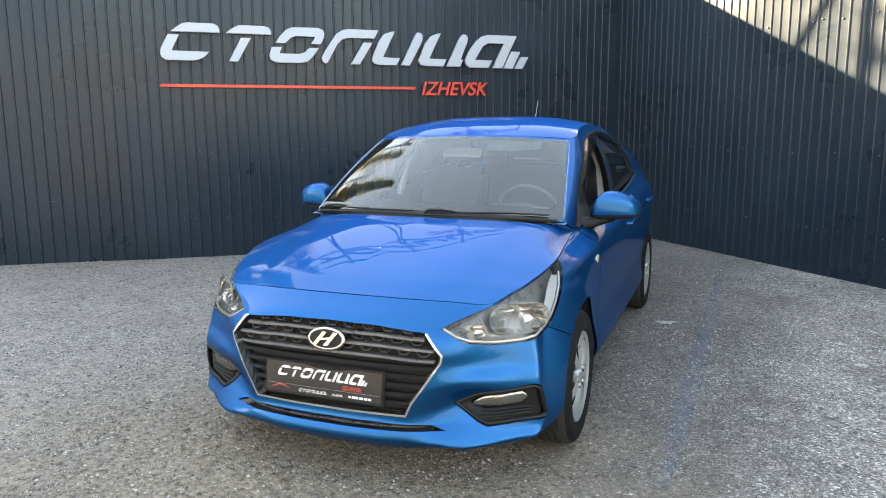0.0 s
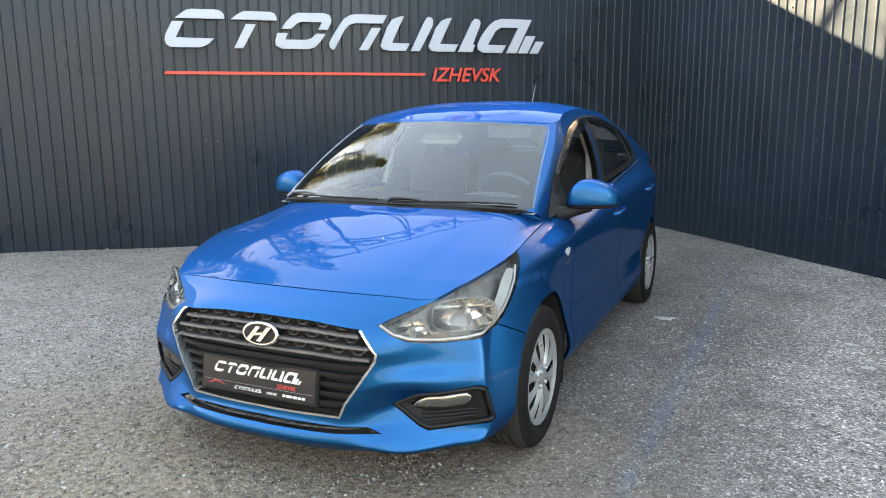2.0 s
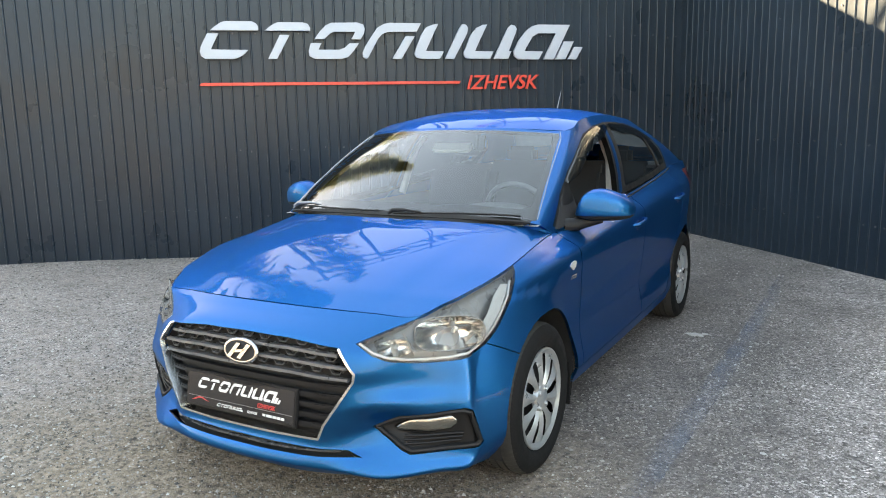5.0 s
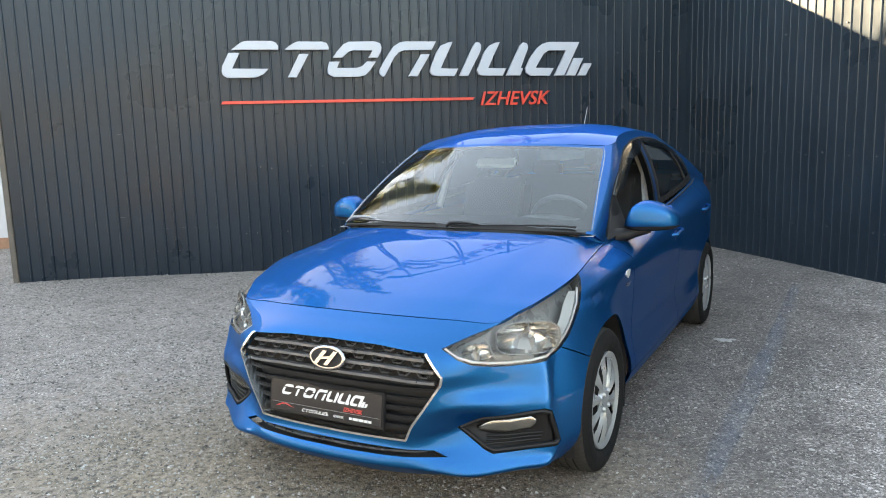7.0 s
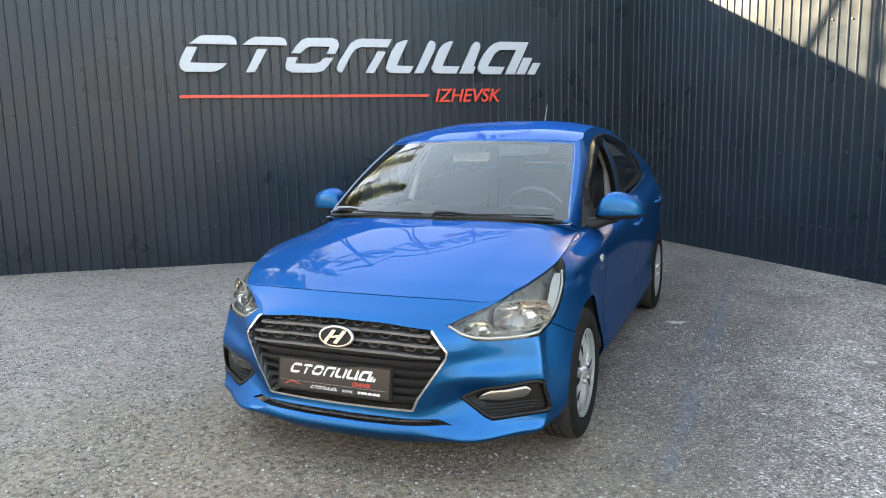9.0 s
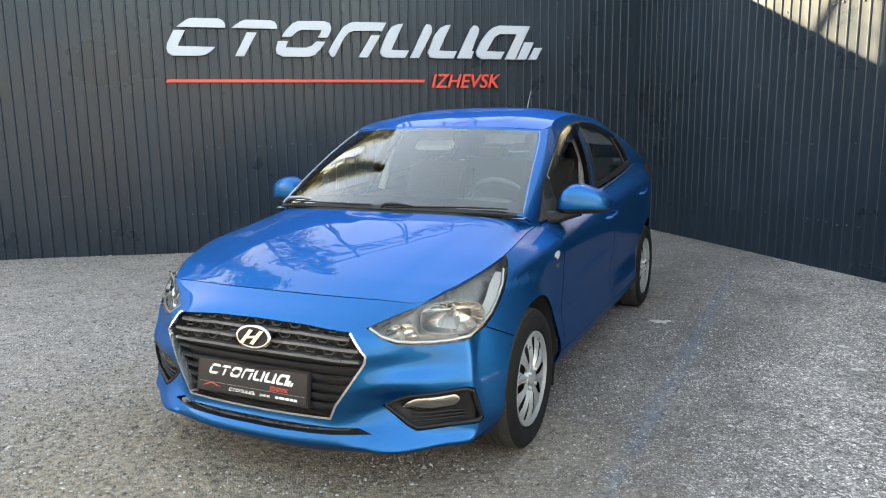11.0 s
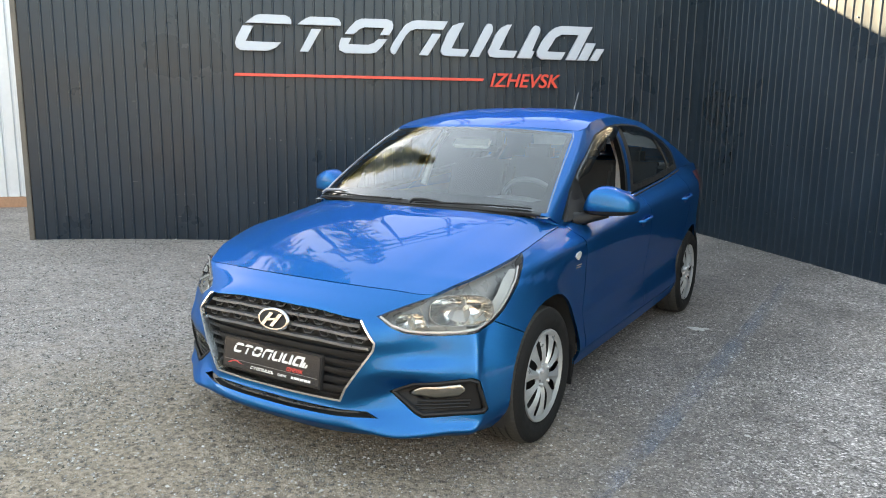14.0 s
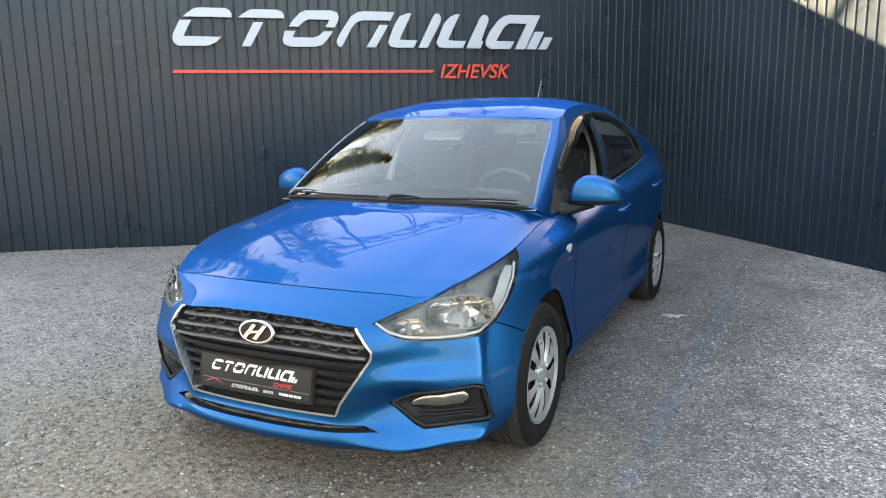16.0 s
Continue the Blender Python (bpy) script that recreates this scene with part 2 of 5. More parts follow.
def prism(bm, outline, depth, m=Matrix(), bevel=0.0):
    """A plate with the outline (x, z) and a thickness along -y."""
    front = [bm.verts.new(m @ Vector((x, -depth, z))) for x, z in outline]
    back = [bm.verts.new(m @ Vector((x, 0, z))) for x, z in outline]
    f = bm.faces.new(front)
    bm.faces.new(back[::-1])
    n = len(outline)
    for i in range(n):
        bm.faces.new((front[i], back[i], back[(i + 1) % n], front[(i + 1) % n]))
    if bevel:
        bmesh.ops.bevel(bm, geom=list(f.edges), offset=bevel, segments=2, affect="EDGES")
    return bm


# ---- the yard ----
CORNER = Vector((-0.05, 6.67, 0))
BACK_A, SIDE_A = 43.5, -45.0
WALL_H = 3.40


def ground_z(x, y):
    """The asphalt rises a little towards the end of the back wall."""
    u = -((x - CORNER.x) * math.cos(radians(BACK_A)) + (y - CORNER.y) * math.sin(radians(BACK_A)))
    s = min(1, max(0, (u - 4.2) / 3.6))
    return 0.075 * s * s * (3 - 2 * s)


def build_ground():
    bm = bmesh.new()
    xs = sorted({*np.round(np.arange(-9, 6.01, 0.25), 3), -300, -120, -40, -20, -13, 9, 14, 25, 60, 150, 300})
    ys = sorted({*np.round(np.arange(-5, 9.01, 0.25), 3), -300, -120, -40, -20, -10, 13, 20, 35, 80, 160, 300})
    g = [[bm.verts.new((x, y, ground_z(x, y) + 0.006 * noise.noise((x * 0.8, y * 0.8, 3)) * (abs(x) < 9 and abs(y) < 10))) for y in ys] for x in xs]
    for i in range(len(xs) - 1):
        for j in range(len(ys) - 1):
            bm.faces.new((g[i][j], g[i + 1][j], g[i + 1][j + 1], g[i][j + 1]))
    return tagged(link("ground", bm, ASPHALT), "worn grey asphalt yard with gravel and grit", "ground", kind="structure")


build_ground()


ROUND = 1e-4                                             # the corner's radius
TANGENT = ROUND * math.tan(radians((BACK_A - SIDE_A) / 2))
BACK = Matrix.Translation(CORNER) @ pose(0, 0, 0, 0, 0, BACK_A)          # x runs to the corner, -y faces the yard
SIDE = Matrix.Translation(CORNER) @ pose(0, 0, 0, 0, 0, SIDE_A)          # x runs from the corner
ARC = ROUND * radians(BACK_A - SIDE_A)
PITCH = 0.107


def wall_line(s):
    """The wall's face at s metres from the bend's start: the place and the turn of local x."""
    if s < 0:
        return BACK @ Vector((s - TANGENT, 0, 0)), BACK_A
    if s > ARC:
        return SIDE @ Vector((s - ARC + TANGENT, 0, 0)), SIDE_A
    a = BACK_A - math.degrees(s / ROUND)
    c = BACK @ Vector((-TANGENT, -ROUND, 0))
    return c + pose(0, 0, 0, 0, 0, a) @ Vector((0, ROUND, 0)), a


def sheet_wall(name, s0, s1, height, groove, depth, label, thick=0.10):
    """A wall of profiled sheet: flat pans between narrow raised ribs, along the wall line from s0 to s1."""
    bm = bmesh.new()
    prof = []
    i = math.ceil(s0 / PITCH - 1e-6)
    prof.append((s0, 0))
    while i * PITCH < s1 - groove:
        a = i * PITCH
        if a > s0 + 1e-4:
            prof += [(a + groove * 0.5 * t, depth * (1 - t * t) ** 0.5) for t in (-1, -0.92, -0.7, -0.38, 0, 0.38, 0.7, 0.92, 1)]
        prof += [(a + PITCH * 0.5, 0.0015)]
        i += 1
    prof.append((s1, 0))
    prof = [p for p in prof if s0 <= p[0] <= s1]

    def at(s, y, z):
        p, a = wall_line(s)
        return p + pose(0, 0, 0, 0, 0, a) @ Vector((0, y, z))

    levels = (-0.03, height)
    front = [[bm.verts.new(at(s, y, z)) for s, y in prof] for z in levels]
    back = [[bm.verts.new(at(s, thick, z)) for s, y in prof] for z in levels]
    for i in range(len(prof) - 1):
        bm.faces.new((front[0][i], front[0][i + 1], front[1][i + 1], front[1][i]))
        bm.faces.new((back[0][i + 1], back[0][i], back[1][i], back[1][i + 1]))
        bm.faces.new((front[1][i], front[1][i + 1], back[1][i + 1], back[1][i]))
    bm.faces.new([back[0][0], front[0][0], front[1][0], back[1][0]])
    bm.faces.new([front[0][-1], back[0][-1], back[1][-1], front[1][-1]])
    return tagged(link(name, bm, WALL), label, "wall", kind="structure")


WALL_END = -7.49 + TANGENT
sheet_wall("wall_back", WALL_END, 0, WALL_H, 0.023, -0.015, "dark grey profiled metal sheet wall with vertical ribs")
sheet_wall("wall_side", ARC, ARC + 9.5, 4.4, 0.020, -0.006, "dark grey profiled sheet wall, upper part in sun")

# block added behind the corner so no light leaks between the walls
bm = bmesh.new()
box(bm, (0.12, 0.12, 4.0), (0, 0, 2.0), Matrix.Translation(CORNER + Vector((0, 0.105, 0))) @ pose(0, 0, 0, 0, 0, 45), 0.004)
tagged(link("corner_light_block", bm, WALL, smooth=False), "dark block added behind the wall corner against leaking light", "trim", kind="structure")

# plain unseen wall added far behind to block low sky and bounce light
bm = bmesh.new()
box(bm, (60, 0.4, 5.0), (0, -14, 2.48))
tagged(link("wall_unseen", bm, weathered("grey_render", (0.16, 0.163, 0.17), 0.85, 0.8, 0.3), smooth=False), "plain grey wall added out of view to shape the light", "wall", kind="structure")

# pale edge post at the free end of the back wall
bm = bmesh.new()
box(bm, (0.05, 0.14, WALL_H), (-7.52, 0.05, WALL_H / 2 + 0.02), BACK, 0.006)
tagged(link("trim_post", bm, weathered("rusty_grey_steel", (0.09, 0.078, 0.066), 0.7, 5, 0.35), smooth=False), "dark rust-stained steel edge post", "post", kind="structure")

# screws and dents along the sheets
SCREW = bmesh.new()
bmesh.ops.create_cone(SCREW, cap_ends=True, segments=6, radius1=0.009, radius2=0.007, depth=0.008)
screw_me = bpy.data.meshes.new("screw")
SCREW.to_mesh(screw_me)
SCREW.free()
screw_me.materials.append(mat("screw_zinc", (0.10, 0.10, 0.105), 0.5, 0.6))
wall_obs = {o.name: o for o in scene.objects if o.name.startswith("wall_")}
DENT = weathered("scratched_coating", (0.06, 0.066, 0.074), 0.45, 30, 0.3)
rng = random.Random(5)
for z in (0.42, 1.12, 2.30):
    for i in range(-50, 60):
        s = (i + 0.5) * PITCH
        if rng.random() < 0.55 or not WALL_END + 0.1 < s < ARC + 6:
            continue
        p, a = wall_line(s)
        ob = new("screw", screw_me)
        ob.matrix_basis = Matrix.Translation(p + Vector((0, 0, z + rng.uniform(-0.015, 0.015)))) @ pose(0, 0, 0, 0, 0, a) @ pose(rng.uniform(-0.02, 0.02), -0.003, 0, 90, 0, 0)
        par = wall_obs["wall_back" if s < 0 else "wall_side"]
        ob.parent = par

# small dents and scratches
for side, marks in (("wall_back", [(-6.08, 0.529), (-5.99, 0.526), (-5.90, 0.528), (-5.78, 0.519), (-5.66, 0.519), (-5.57, 0.506), (-6.19, 0.296), (-6.06, 0.290), (-5.98, 0.291), (-5.88, 0.287), (-6.45, 1.50), (-6.49, 0.667)]),
                    ("wall_side", [(2.11, 1.652), (2.15, 1.624), (2.14, 1.28), (1.28, 0.20)])):
    for u, z in marks:
        bm = bmesh.new()
        long = rng.uniform(0.030, 0.055)
        if side == "wall_back":
            box(bm, (long, 0.006, 0.005), (u, -0.001, z), BACK, 0.002)
        else:
            box(bm, (0.006, 0.006, long), (u, -0.001, z), SIDE, 0.002)
        dent = link("dent", bm, DENT, wall_obs[side], smooth=False)

# worn blue bay line: a thin smear of paint that lets the asphalt through
BLUE_LINE = mat("worn_blue_paint", (0.15, 0.185, 0.25), 0.85)
lv = coords(BLUE_LINE)
wear = mix(BLUE_LINE, 0.45, noise_tex(BLUE_LINE, lv, 5.0, 5), noise_tex(BLUE_LINE, lv, 70.0, 4))
across = node(BLUE_LINE, "ShaderNodeSeparateXYZ")
wire(BLUE_LINE, coords(BLUE_LINE, "Generated"), across.inputs[0])
edge = ramp(BLUE_LINE, across.outputs[0], [(0.08, (0, 0, 0)), (0.34, (1, 1, 1)), (0.66, (1, 1, 1)), (0.92, (0, 0, 0))])
wire(BLUE_LINE, mix(BLUE_LINE, 1.0, edge, ramp(BLUE_LINE, wear, [(0.40, (0.0, 0.0, 0.0)), (0.66, (0.52, 0.52, 0.52))]), "MULTIPLY"), bsdf(BLUE_LINE).inputs["Alpha"])
bm = bmesh.new()
rows = []
for k in range(90):
    y = -0.35 + 4.6 * k / 89
    c = 1.238 + 0.056 * y - 0.005 * y * y
    rows.append([bm.verts.new((c + dx, y, ground_z(c + dx, y) + 0.006 * noise.noise(((c + dx) * 0.8, y * 0.8, 3)) + 0.004)) for dx in (-0.056, -0.03, 0, 0.03, 0.056)])
for p, q in zip(rows, rows[1:]):
    for i in range(4):
        bm.faces.new((p[i], p[i + 1], q[i + 1], q[i]))
tagged(link("bay_line", bm, BLUE_LINE), "faded blue painted bay line, mostly worn off", "road marking", kind="stuff")

# dried white splashes on the asphalt
SPLASH = weathered("dried_white_paint", (0.37, 0.36, 0.345), 0.9, 30, 0.3)
rng = random.Random(11)
for x0, y0, r in ((1.03, 2.19, 0.055), (1.09, 2.23, 0.022), (2.20, 1.62, 0.035), (2.14, 2.05, 0.03), (1.62, 0.55, 0.012)):
    bm = bmesh.new()
    ring = []
    for k in range(18):
        a = k * math.pi / 9
        q = r * rng.uniform(0.55, 1.15)
        ring.append((x0 + q * math.cos(a), y0 + 0.6 * q * math.sin(a)))
    z0 = ground_z(x0, y0) + 0.006 * noise.noise((x0 * 0.8, y0 * 0.8, 3))
    top = [bm.verts.new((x, y, z0 + 0.006)) for x, y in ring]
    low = [bm.verts.new((x0 + (x - x0) * 1.12, y0 + (y - y0) * 1.12, z0 - 0.004)) for x, y in ring]
    bm.faces.new(top)
    for k in range(18):
        bm.faces.new((low[k], low[(k + 1) % 18], top[(k + 1) % 18], top[k]))
    tagged(link("paint_splash", bm, SPLASH), "dried white paint splash on grey asphalt", "paint splash", "splashes on the asphalt")

# loose grit and small stones on the asphalt
GRIT = mat("grit", (0.25, 0.24, 0.23), 0.9)
oi = GRIT.node_tree.nodes.new("ShaderNodeNewGeometry")
wire(GRIT, ramp(GRIT, oi.outputs["Random Per Island"], [(0.0, (0.05, 0.046, 0.041)), (0.42, (0.14, 0.129, 0.116)), (0.74, (0.29, 0.271, 0.25)), (0.94, (0.34, 0.318, 0.29)), (1.0, (0.48, 0.465, 0.44))]), bsdf(GRIT).inputs["Base Color"])
verts, faces = [], []
OCT = [(1, 0, 0), (-1, 0, 0), (0, 1, 0), (0, -1, 0), (0, 0, 1), (0, 0, -0.6)]
OCT_F = [(0, 2, 4), (2, 1, 4), (1, 3, 4), (3, 0, 4), (2, 0, 5), (1, 2, 5), (3, 1, 5), (0, 3, 5)]
rng = random.Random(3)


def strew(n, x0, x1, y0, y1, r0, r1):
    for k in range(n):
        x, y = rng.uniform(x0, x1), rng.uniform(y0, y1)
        if nb_dist(x, y) < 0.02:
            continue
        if noise.noise((x * 1.7, y * 1.7, 5.0)) + 0.35 * noise.noise((x * 6, y * 6, 1.0)) < rng.uniform(-0.75, 0.35):
            continue
        r = r0 + (r1 - r0) * rng.random() ** 3
        base = len(verts)
        a = rng.uniform(0, 6.28)
        ca, sa = math.cos(a), math.sin(a)
        sx, sy, sz = r * rng.uniform(0.7, 1.3), r * rng.uniform(0.7, 1.3), r * rng.uniform(0.5, 0.9)
        z = ground_z(x, y) + 0.006 * noise.noise((x * 0.8, y * 0.8, 3)) + sz * 0.35
        for u, v, w in OCT:
            u, v = u * sx * rng.uniform(0.75, 1.15), v * sy * rng.uniform(0.75, 1.15)
            verts.append((x + u * ca - v * sa, y + u * sa + v * ca, z + w * sz))
        faces.extend(tuple(base + i for i in f) for f in OCT_F)


def nb_dist(x, y):
    """How far a place stands in front of both walls."""
    a, b = radians(BACK_A), radians(SIDE_A)
    d = Vector((x, y)) - CORNER.xy
    return min(-(-math.sin(a) * d.x + math.cos(a) * d.y), -(-math.sin(b) * d.x + math.cos(b) * d.y))


strew(26000, -2.6, 3.0, -1.9, 2.0, 0.002, 0.009)
strew(16000, -6.0, 3.5, -0.5, 6.5, 0.003, 0.011)
for k in range(900):                                   # sweepings along the foot of the walls
    s = rng.uniform(-7.2, 6.0)
    p, a = wall_line(s)
    q = p + pose(0, 0, 0, 0, 0, a) @ Vector((0, -0.025 - rng.random() ** 3 * 0.22, 0))
    strew(1, q.x - 0.003, q.x + 0.003, q.y - 0.003, q.y + 0.003, 0.004, 0.017)
strew(38000, -2.8, 3.2, -2.0, 2.2, 0.0015, 0.006)
strew(3000, -2.6, 0.4, -1.9, 0.9, 0.003, 0.011)
strew(14000, -1.5, 1.0, -2.1, -0.2, 0.002, 0.008)
strew(120, -4.0, 3.0, -1.5, 5.5, 0.009, 0.016)
strew(34000, -6.0, 3.5, -0.5, 6.5, 0.003, 0.010)
me = bpy.data.meshes.new("grit")
me.from_pydata(verts, [], faces)
me.materials.append(GRIT)
tagged(new("grit", me), "loose grit and small stones on the asphalt", "gravel", kind="stuff")

# ---- the car ----
from mathutils.bvhtree import BVHTree
from mathutils.interpolate import poly_3d_calc

def hermite(P, k):
    """A smooth line through the points, k steps from point to point."""
    P = np.asarray(P, float)
    d = np.maximum(np.linalg.norm(np.diff(P, axis=0), axis=1), 1e-6) ** 0.5
    s = np.concatenate(([0], np.cumsum(d)))
    T = np.zeros_like(P)
    for i in range(len(P)):
        a, b = max(i - 1, 0), min(i + 1, len(P) - 1)
        if a == i or b == i:
            T[i] = (P[b] - P[a]) / (s[b] - s[a])
        else:
            T[i] = ((P[i] - P[a]) / (s[i] - s[a]) * (s[b] - s[i]) + (P[b] - P[i]) / (s[b] - s[i]) * (s[i] - s[a])) / (s[b] - s[a])
    out = []
    for i in range(len(P) - 1):
        h = s[i + 1] - s[i]
        for j in range(k):
            t = j / k
            out.append((2 * t**3 - 3 * t**2 + 1) * P[i] + (t**3 - 2 * t**2 + t) * h * T[i] + (3 * t**2 - 2 * t**3) * P[i + 1] + (t**3 - t**2) * h * T[i + 1])
    out.append(P[-1])
    return np.array(out)


def both_sides(line):
    """The half line from front middle to rear middle, with its mirror image, as one line from rear to rear."""
    P = np.asarray(line, float)
    return np.concatenate((P[::-1] * (-1, 1, 1), P[1:]))


def net(levels, ku, kv):
    """A smooth surface through the design lines: an array of points, level by level."""
    rows = np.array([hermite(both_sides(l), ku) for l in levels])
    return np.array([hermite(rows[:, j], kv) for j in range(rows.shape[1])]).transpose(1, 0, 2)


def skin(bm, G):
    """Faces over a grid of points."""
    vs = [[bm.verts.new(p) for p in row] for row in G]
    for a, b in zip(vs, vs[1:]):
        for i in range(len(a) - 1):
            bm.faces.new((a[i], a[i + 1], b[i + 1], b[i]))
    return vs


def lev(z, *xy):
    return [(x, y, z) for x, y in xy]


REAR_LOW = ((0.78, 3.10), (0.69, 3.42), (0.36, 3.56), (0.0, 3.58))


def flank(z, low, x1, x2, x3, x4):
    """A design line of the body: the nose's five places as (x, y, z), then the flank at height z, then the tail."""
    return [*low, (x1, -0.05, z), (x2, 0.42, z), (x3, 1.30, z), (x3, 2.15, z), (x4, 2.62, z), *((x, y, z) for x, y in REAR_LOW)]


BODY_LINES = [
    lev(0.165, (0, -0.70), (0.22, -0.69), (0.40, -0.64), (0.54, -0.58), (0.725, -0.43), (0.775, -0.28), (0.77, -0.05), (0.77, 0.42), (0.775, 1.30), (0.775, 2.15), (0.77, 2.62), (0.72, 3.10), (0.64, 3.38), (0.34, 3.48), (0, 3.50)),
    # the lip's lower edge
    flank(0.205, [(0, -0.798, 0.230), (0.22, -0.783, 0.228), (0.40, -0.733, 0.218), (0.548, -0.668, 0.196), (0.762, -0.466, 0.196), (0.800, -0.310, 0.203)], 0.805, 0.812, 0.822, 0.81),
    # the lip's front, and the crease under the fog lamp
    flank(0.225, [(0, -0.806, 0.243), (0.22, -0.791, 0.240), (0.40, -0.741, 0.230), (0.550, -0.680, 0.207), (0.784, -0.490, 0.218), (0.812, -0.335, 0.240)], 0.815, 0.822, 0.832, 0.82),
    # the lip's upper edge; the slope under the fog lamp
    flank(0.285, [(0, -0.797, 0.272), (0.22, -0.782, 0.271), (0.40, -0.732, 0.264), (0.560, -0.644, 0.256), (0.791, -0.464, 0.258), (0.815, -0.328, 0.266)], 0.830, 0.850, 0.858, 0.845),
    # over the slot
    flank(0.330, [(0, -0.762, 0.296), (0.22, -0.751, 0.294), (0.40, -0.712, 0.288), (0.566, -0.620, 0.304), (0.791, -0.462, 0.298), (0.816, -0.326, 0.290)], 0.834, 0.852, 0.860, 0.85),
    flank(0.400, [(0, -0.762, 0.385), (0.22, -0.752, 0.385), (0.405, -0.718, 0.385), (0.560, -0.613, 0.366), (0.789, -0.470, 0.372), (0.816, -0.326, 0.385)], 0.832, 0.842, 0.847, 0.85),
    # the shelf over the fog lamp, and the hollow over that
    flank(0.465, [(0, -0.757, 0.452), (0.22, -0.747, 0.452), (0.415, -0.714, 0.452), (0.575, -0.634, 0.446), (0.782, -0.478, 0.446), (0.813, -0.322, 0.452)], 0.830, 0.835, 0.839, 0.854),
    flank(0.530, [(0, -0.748, 0.520), (0.22, -0.738, 0.520), (0.435, -0.702, 0.520), (0.572, -0.604, 0.512), (0.771, -0.462, 0.514), (0.807, -0.312, 0.520)], 0.826, 0.837, 0.846, 0.860),
    # the crease from the grille's corner
    flank(0.600, [(0, -0.737, 0.575), (0.22, -0.727, 0.575), (0.452, -0.696, 0.570), (0.582, -0.594, 0.568), (0.760, -0.452, 0.574), (0.800, -0.302, 0.590)], 0.822, 0.843, 0.854, 0.864),
    flank(0.660, [(0, -0.726, 0.632), (0.22, -0.716, 0.630), (0.430, -0.688, 0.620), (0.584, -0.584, 0.622), (0.740, -0.446, 0.640), (0.787, -0.296, 0.655)], 0.817, 0.846, 0.860, 0.864),
    [(0, -0.712, 0.675), (0.22, -0.702, 0.672), (0.385, -0.682, 0.655), (0.578, -0.560, 0.662), (0.716, -0.434, 0.695), (0.770, -0.280, 0.715), (0.818, -0.03, 0.772), (0.844, 0.42, 0.818), (0.864, 1.30, 0.870), (0.862, 2.15, 0.905), (0.852, 2.62, 0.918), (0.79, 3.10, 0.90), (0.70, 3.40, 0.90), (0.37, 3.53, 0.90), (0, 3.55, 0.90)],
    [(0, -0.60, 0.745), (0.22, -0.59, 0.743), (0.44, -0.55, 0.736), (0.597, -0.512, 0.733), (0.684, -0.365, 0.776), (0.724, -0.222, 0.804), (0.749, -0.062, 0.834), (0.724, 0.45, 0.889), (0.772, 1.30, 0.955), (0.762, 2.15, 1.012), (0.735, 2.62, 1.047), (0.704, 3.10, 1.062), (0.655, 3.42, 1.035), (0.34, 3.52, 1.045), (0, 3.54, 1.05)],
]

# a crease runs down the bumper's corner, softer towards the lamp
for line in BODY_LINES:
    p, q = Vector(line[4]), Vector(line[5])
    out = 1.0 if 0.24 < p.z < 0.62 else 0.5 if p.z < 0.7 else 0.0
    p += Vector((0.004, -0.005, 0)) * out
    line[4] = tuple(p)
    line.insert(5, tuple(p.lerp(q, 0.30 if p.z < 0.62 else 0.45)))
    line.insert(4, tuple(Vector(line[3]).lerp(p, 0.70)))
# the fenders' rounded shoulders
shoulder_line = []
for p, q in zip(BODY_LINES[-1], BODY_LINES[-2]):
    p, q = Vector(p), Vector(q)
    w = math.exp(-((p.y - 0.12) / 0.36) ** 2) if p.x > 0.6 else 0.0
    shoulder_line.append(tuple(p.lerp(q, 0.45 if w > 0.01 else 0.30) + Vector((0.003, 0, 0.003)) * w))
BODY_LINES.insert(-1, shoulder_line)
KU, KV = 10, 8
SHELL = net(BODY_LINES, KU, KV)

# a sharp hollow runs from the grille's lower corner to the fog lamp, over the slope down to the lip
for row in SHELL:
    for p in row:
        x = abs(p[0])
        if p[1] < -0.4 and 0.34 < x < 0.66 and p[2] < 0.46:
            along = min(1.0, (x - 0.34) / 0.10) * min(1.0, (0.66 - x) / 0.08)
            off = p[2] - (0.315 + 0.26 * (min(x, 0.52) - 0.35))
            p[1] += 0.030 * along * max(0.0, 1 - (off / 0.10 if off > 0 else -off / 0.11))


def smooth(t):
    t = min(1.0, max(0.0, t))
    return t * t * (3 - 2 * t)


# the bumper and the fenders flare out round the front wheels
for row in SHELL:
    for p in row:
        if p[1] < 0.40 and p[2] < 0.74 and abs(p[0]) > 0.6:
            r = math.hypot(p[1] - 0.02, p[2] - 0.30)
            out = 0.046 * max(0.0, min(1.0, (0.50 - r) / 0.17)) * smooth((0.36 - p[1]) / 0.36) * smooth((p[2] - 0.17) / 0.14)
            p[0] += math.copysign(out, p[0])


def coons(front, side, rear, middle, k):
    """A patch between four lines, x from the middle to the side and y from front to rear; k rounds its height across."""
    f, s, r, c = (np.asarray(l, float) for l in (front, side, rear, middle))
    n = len(f)
    G = np.zeros((len(s), n, 3))
    for i in range(len(s)):
        v = i / (len(s) - 1)
        for j in range(n):
            u = j / (n - 1)
            for a in range(3):
                w = u if a < 2 else k(u, v) if callable(k) else u ** k
                G[i, j, a] = ((1 - v) * f[j, a] + v * r[j, a] + (1 - w) * c[i, a] + w * s[i, a]
                              - ((1 - w) * (1 - v) * f[0, a] + w * (1 - v) * f[-1, a] + (1 - w) * v * r[0, a] + w * v * r[-1, a]))
    return G


def resample(P, n):
    return evenly(hermite(P, 12), n)


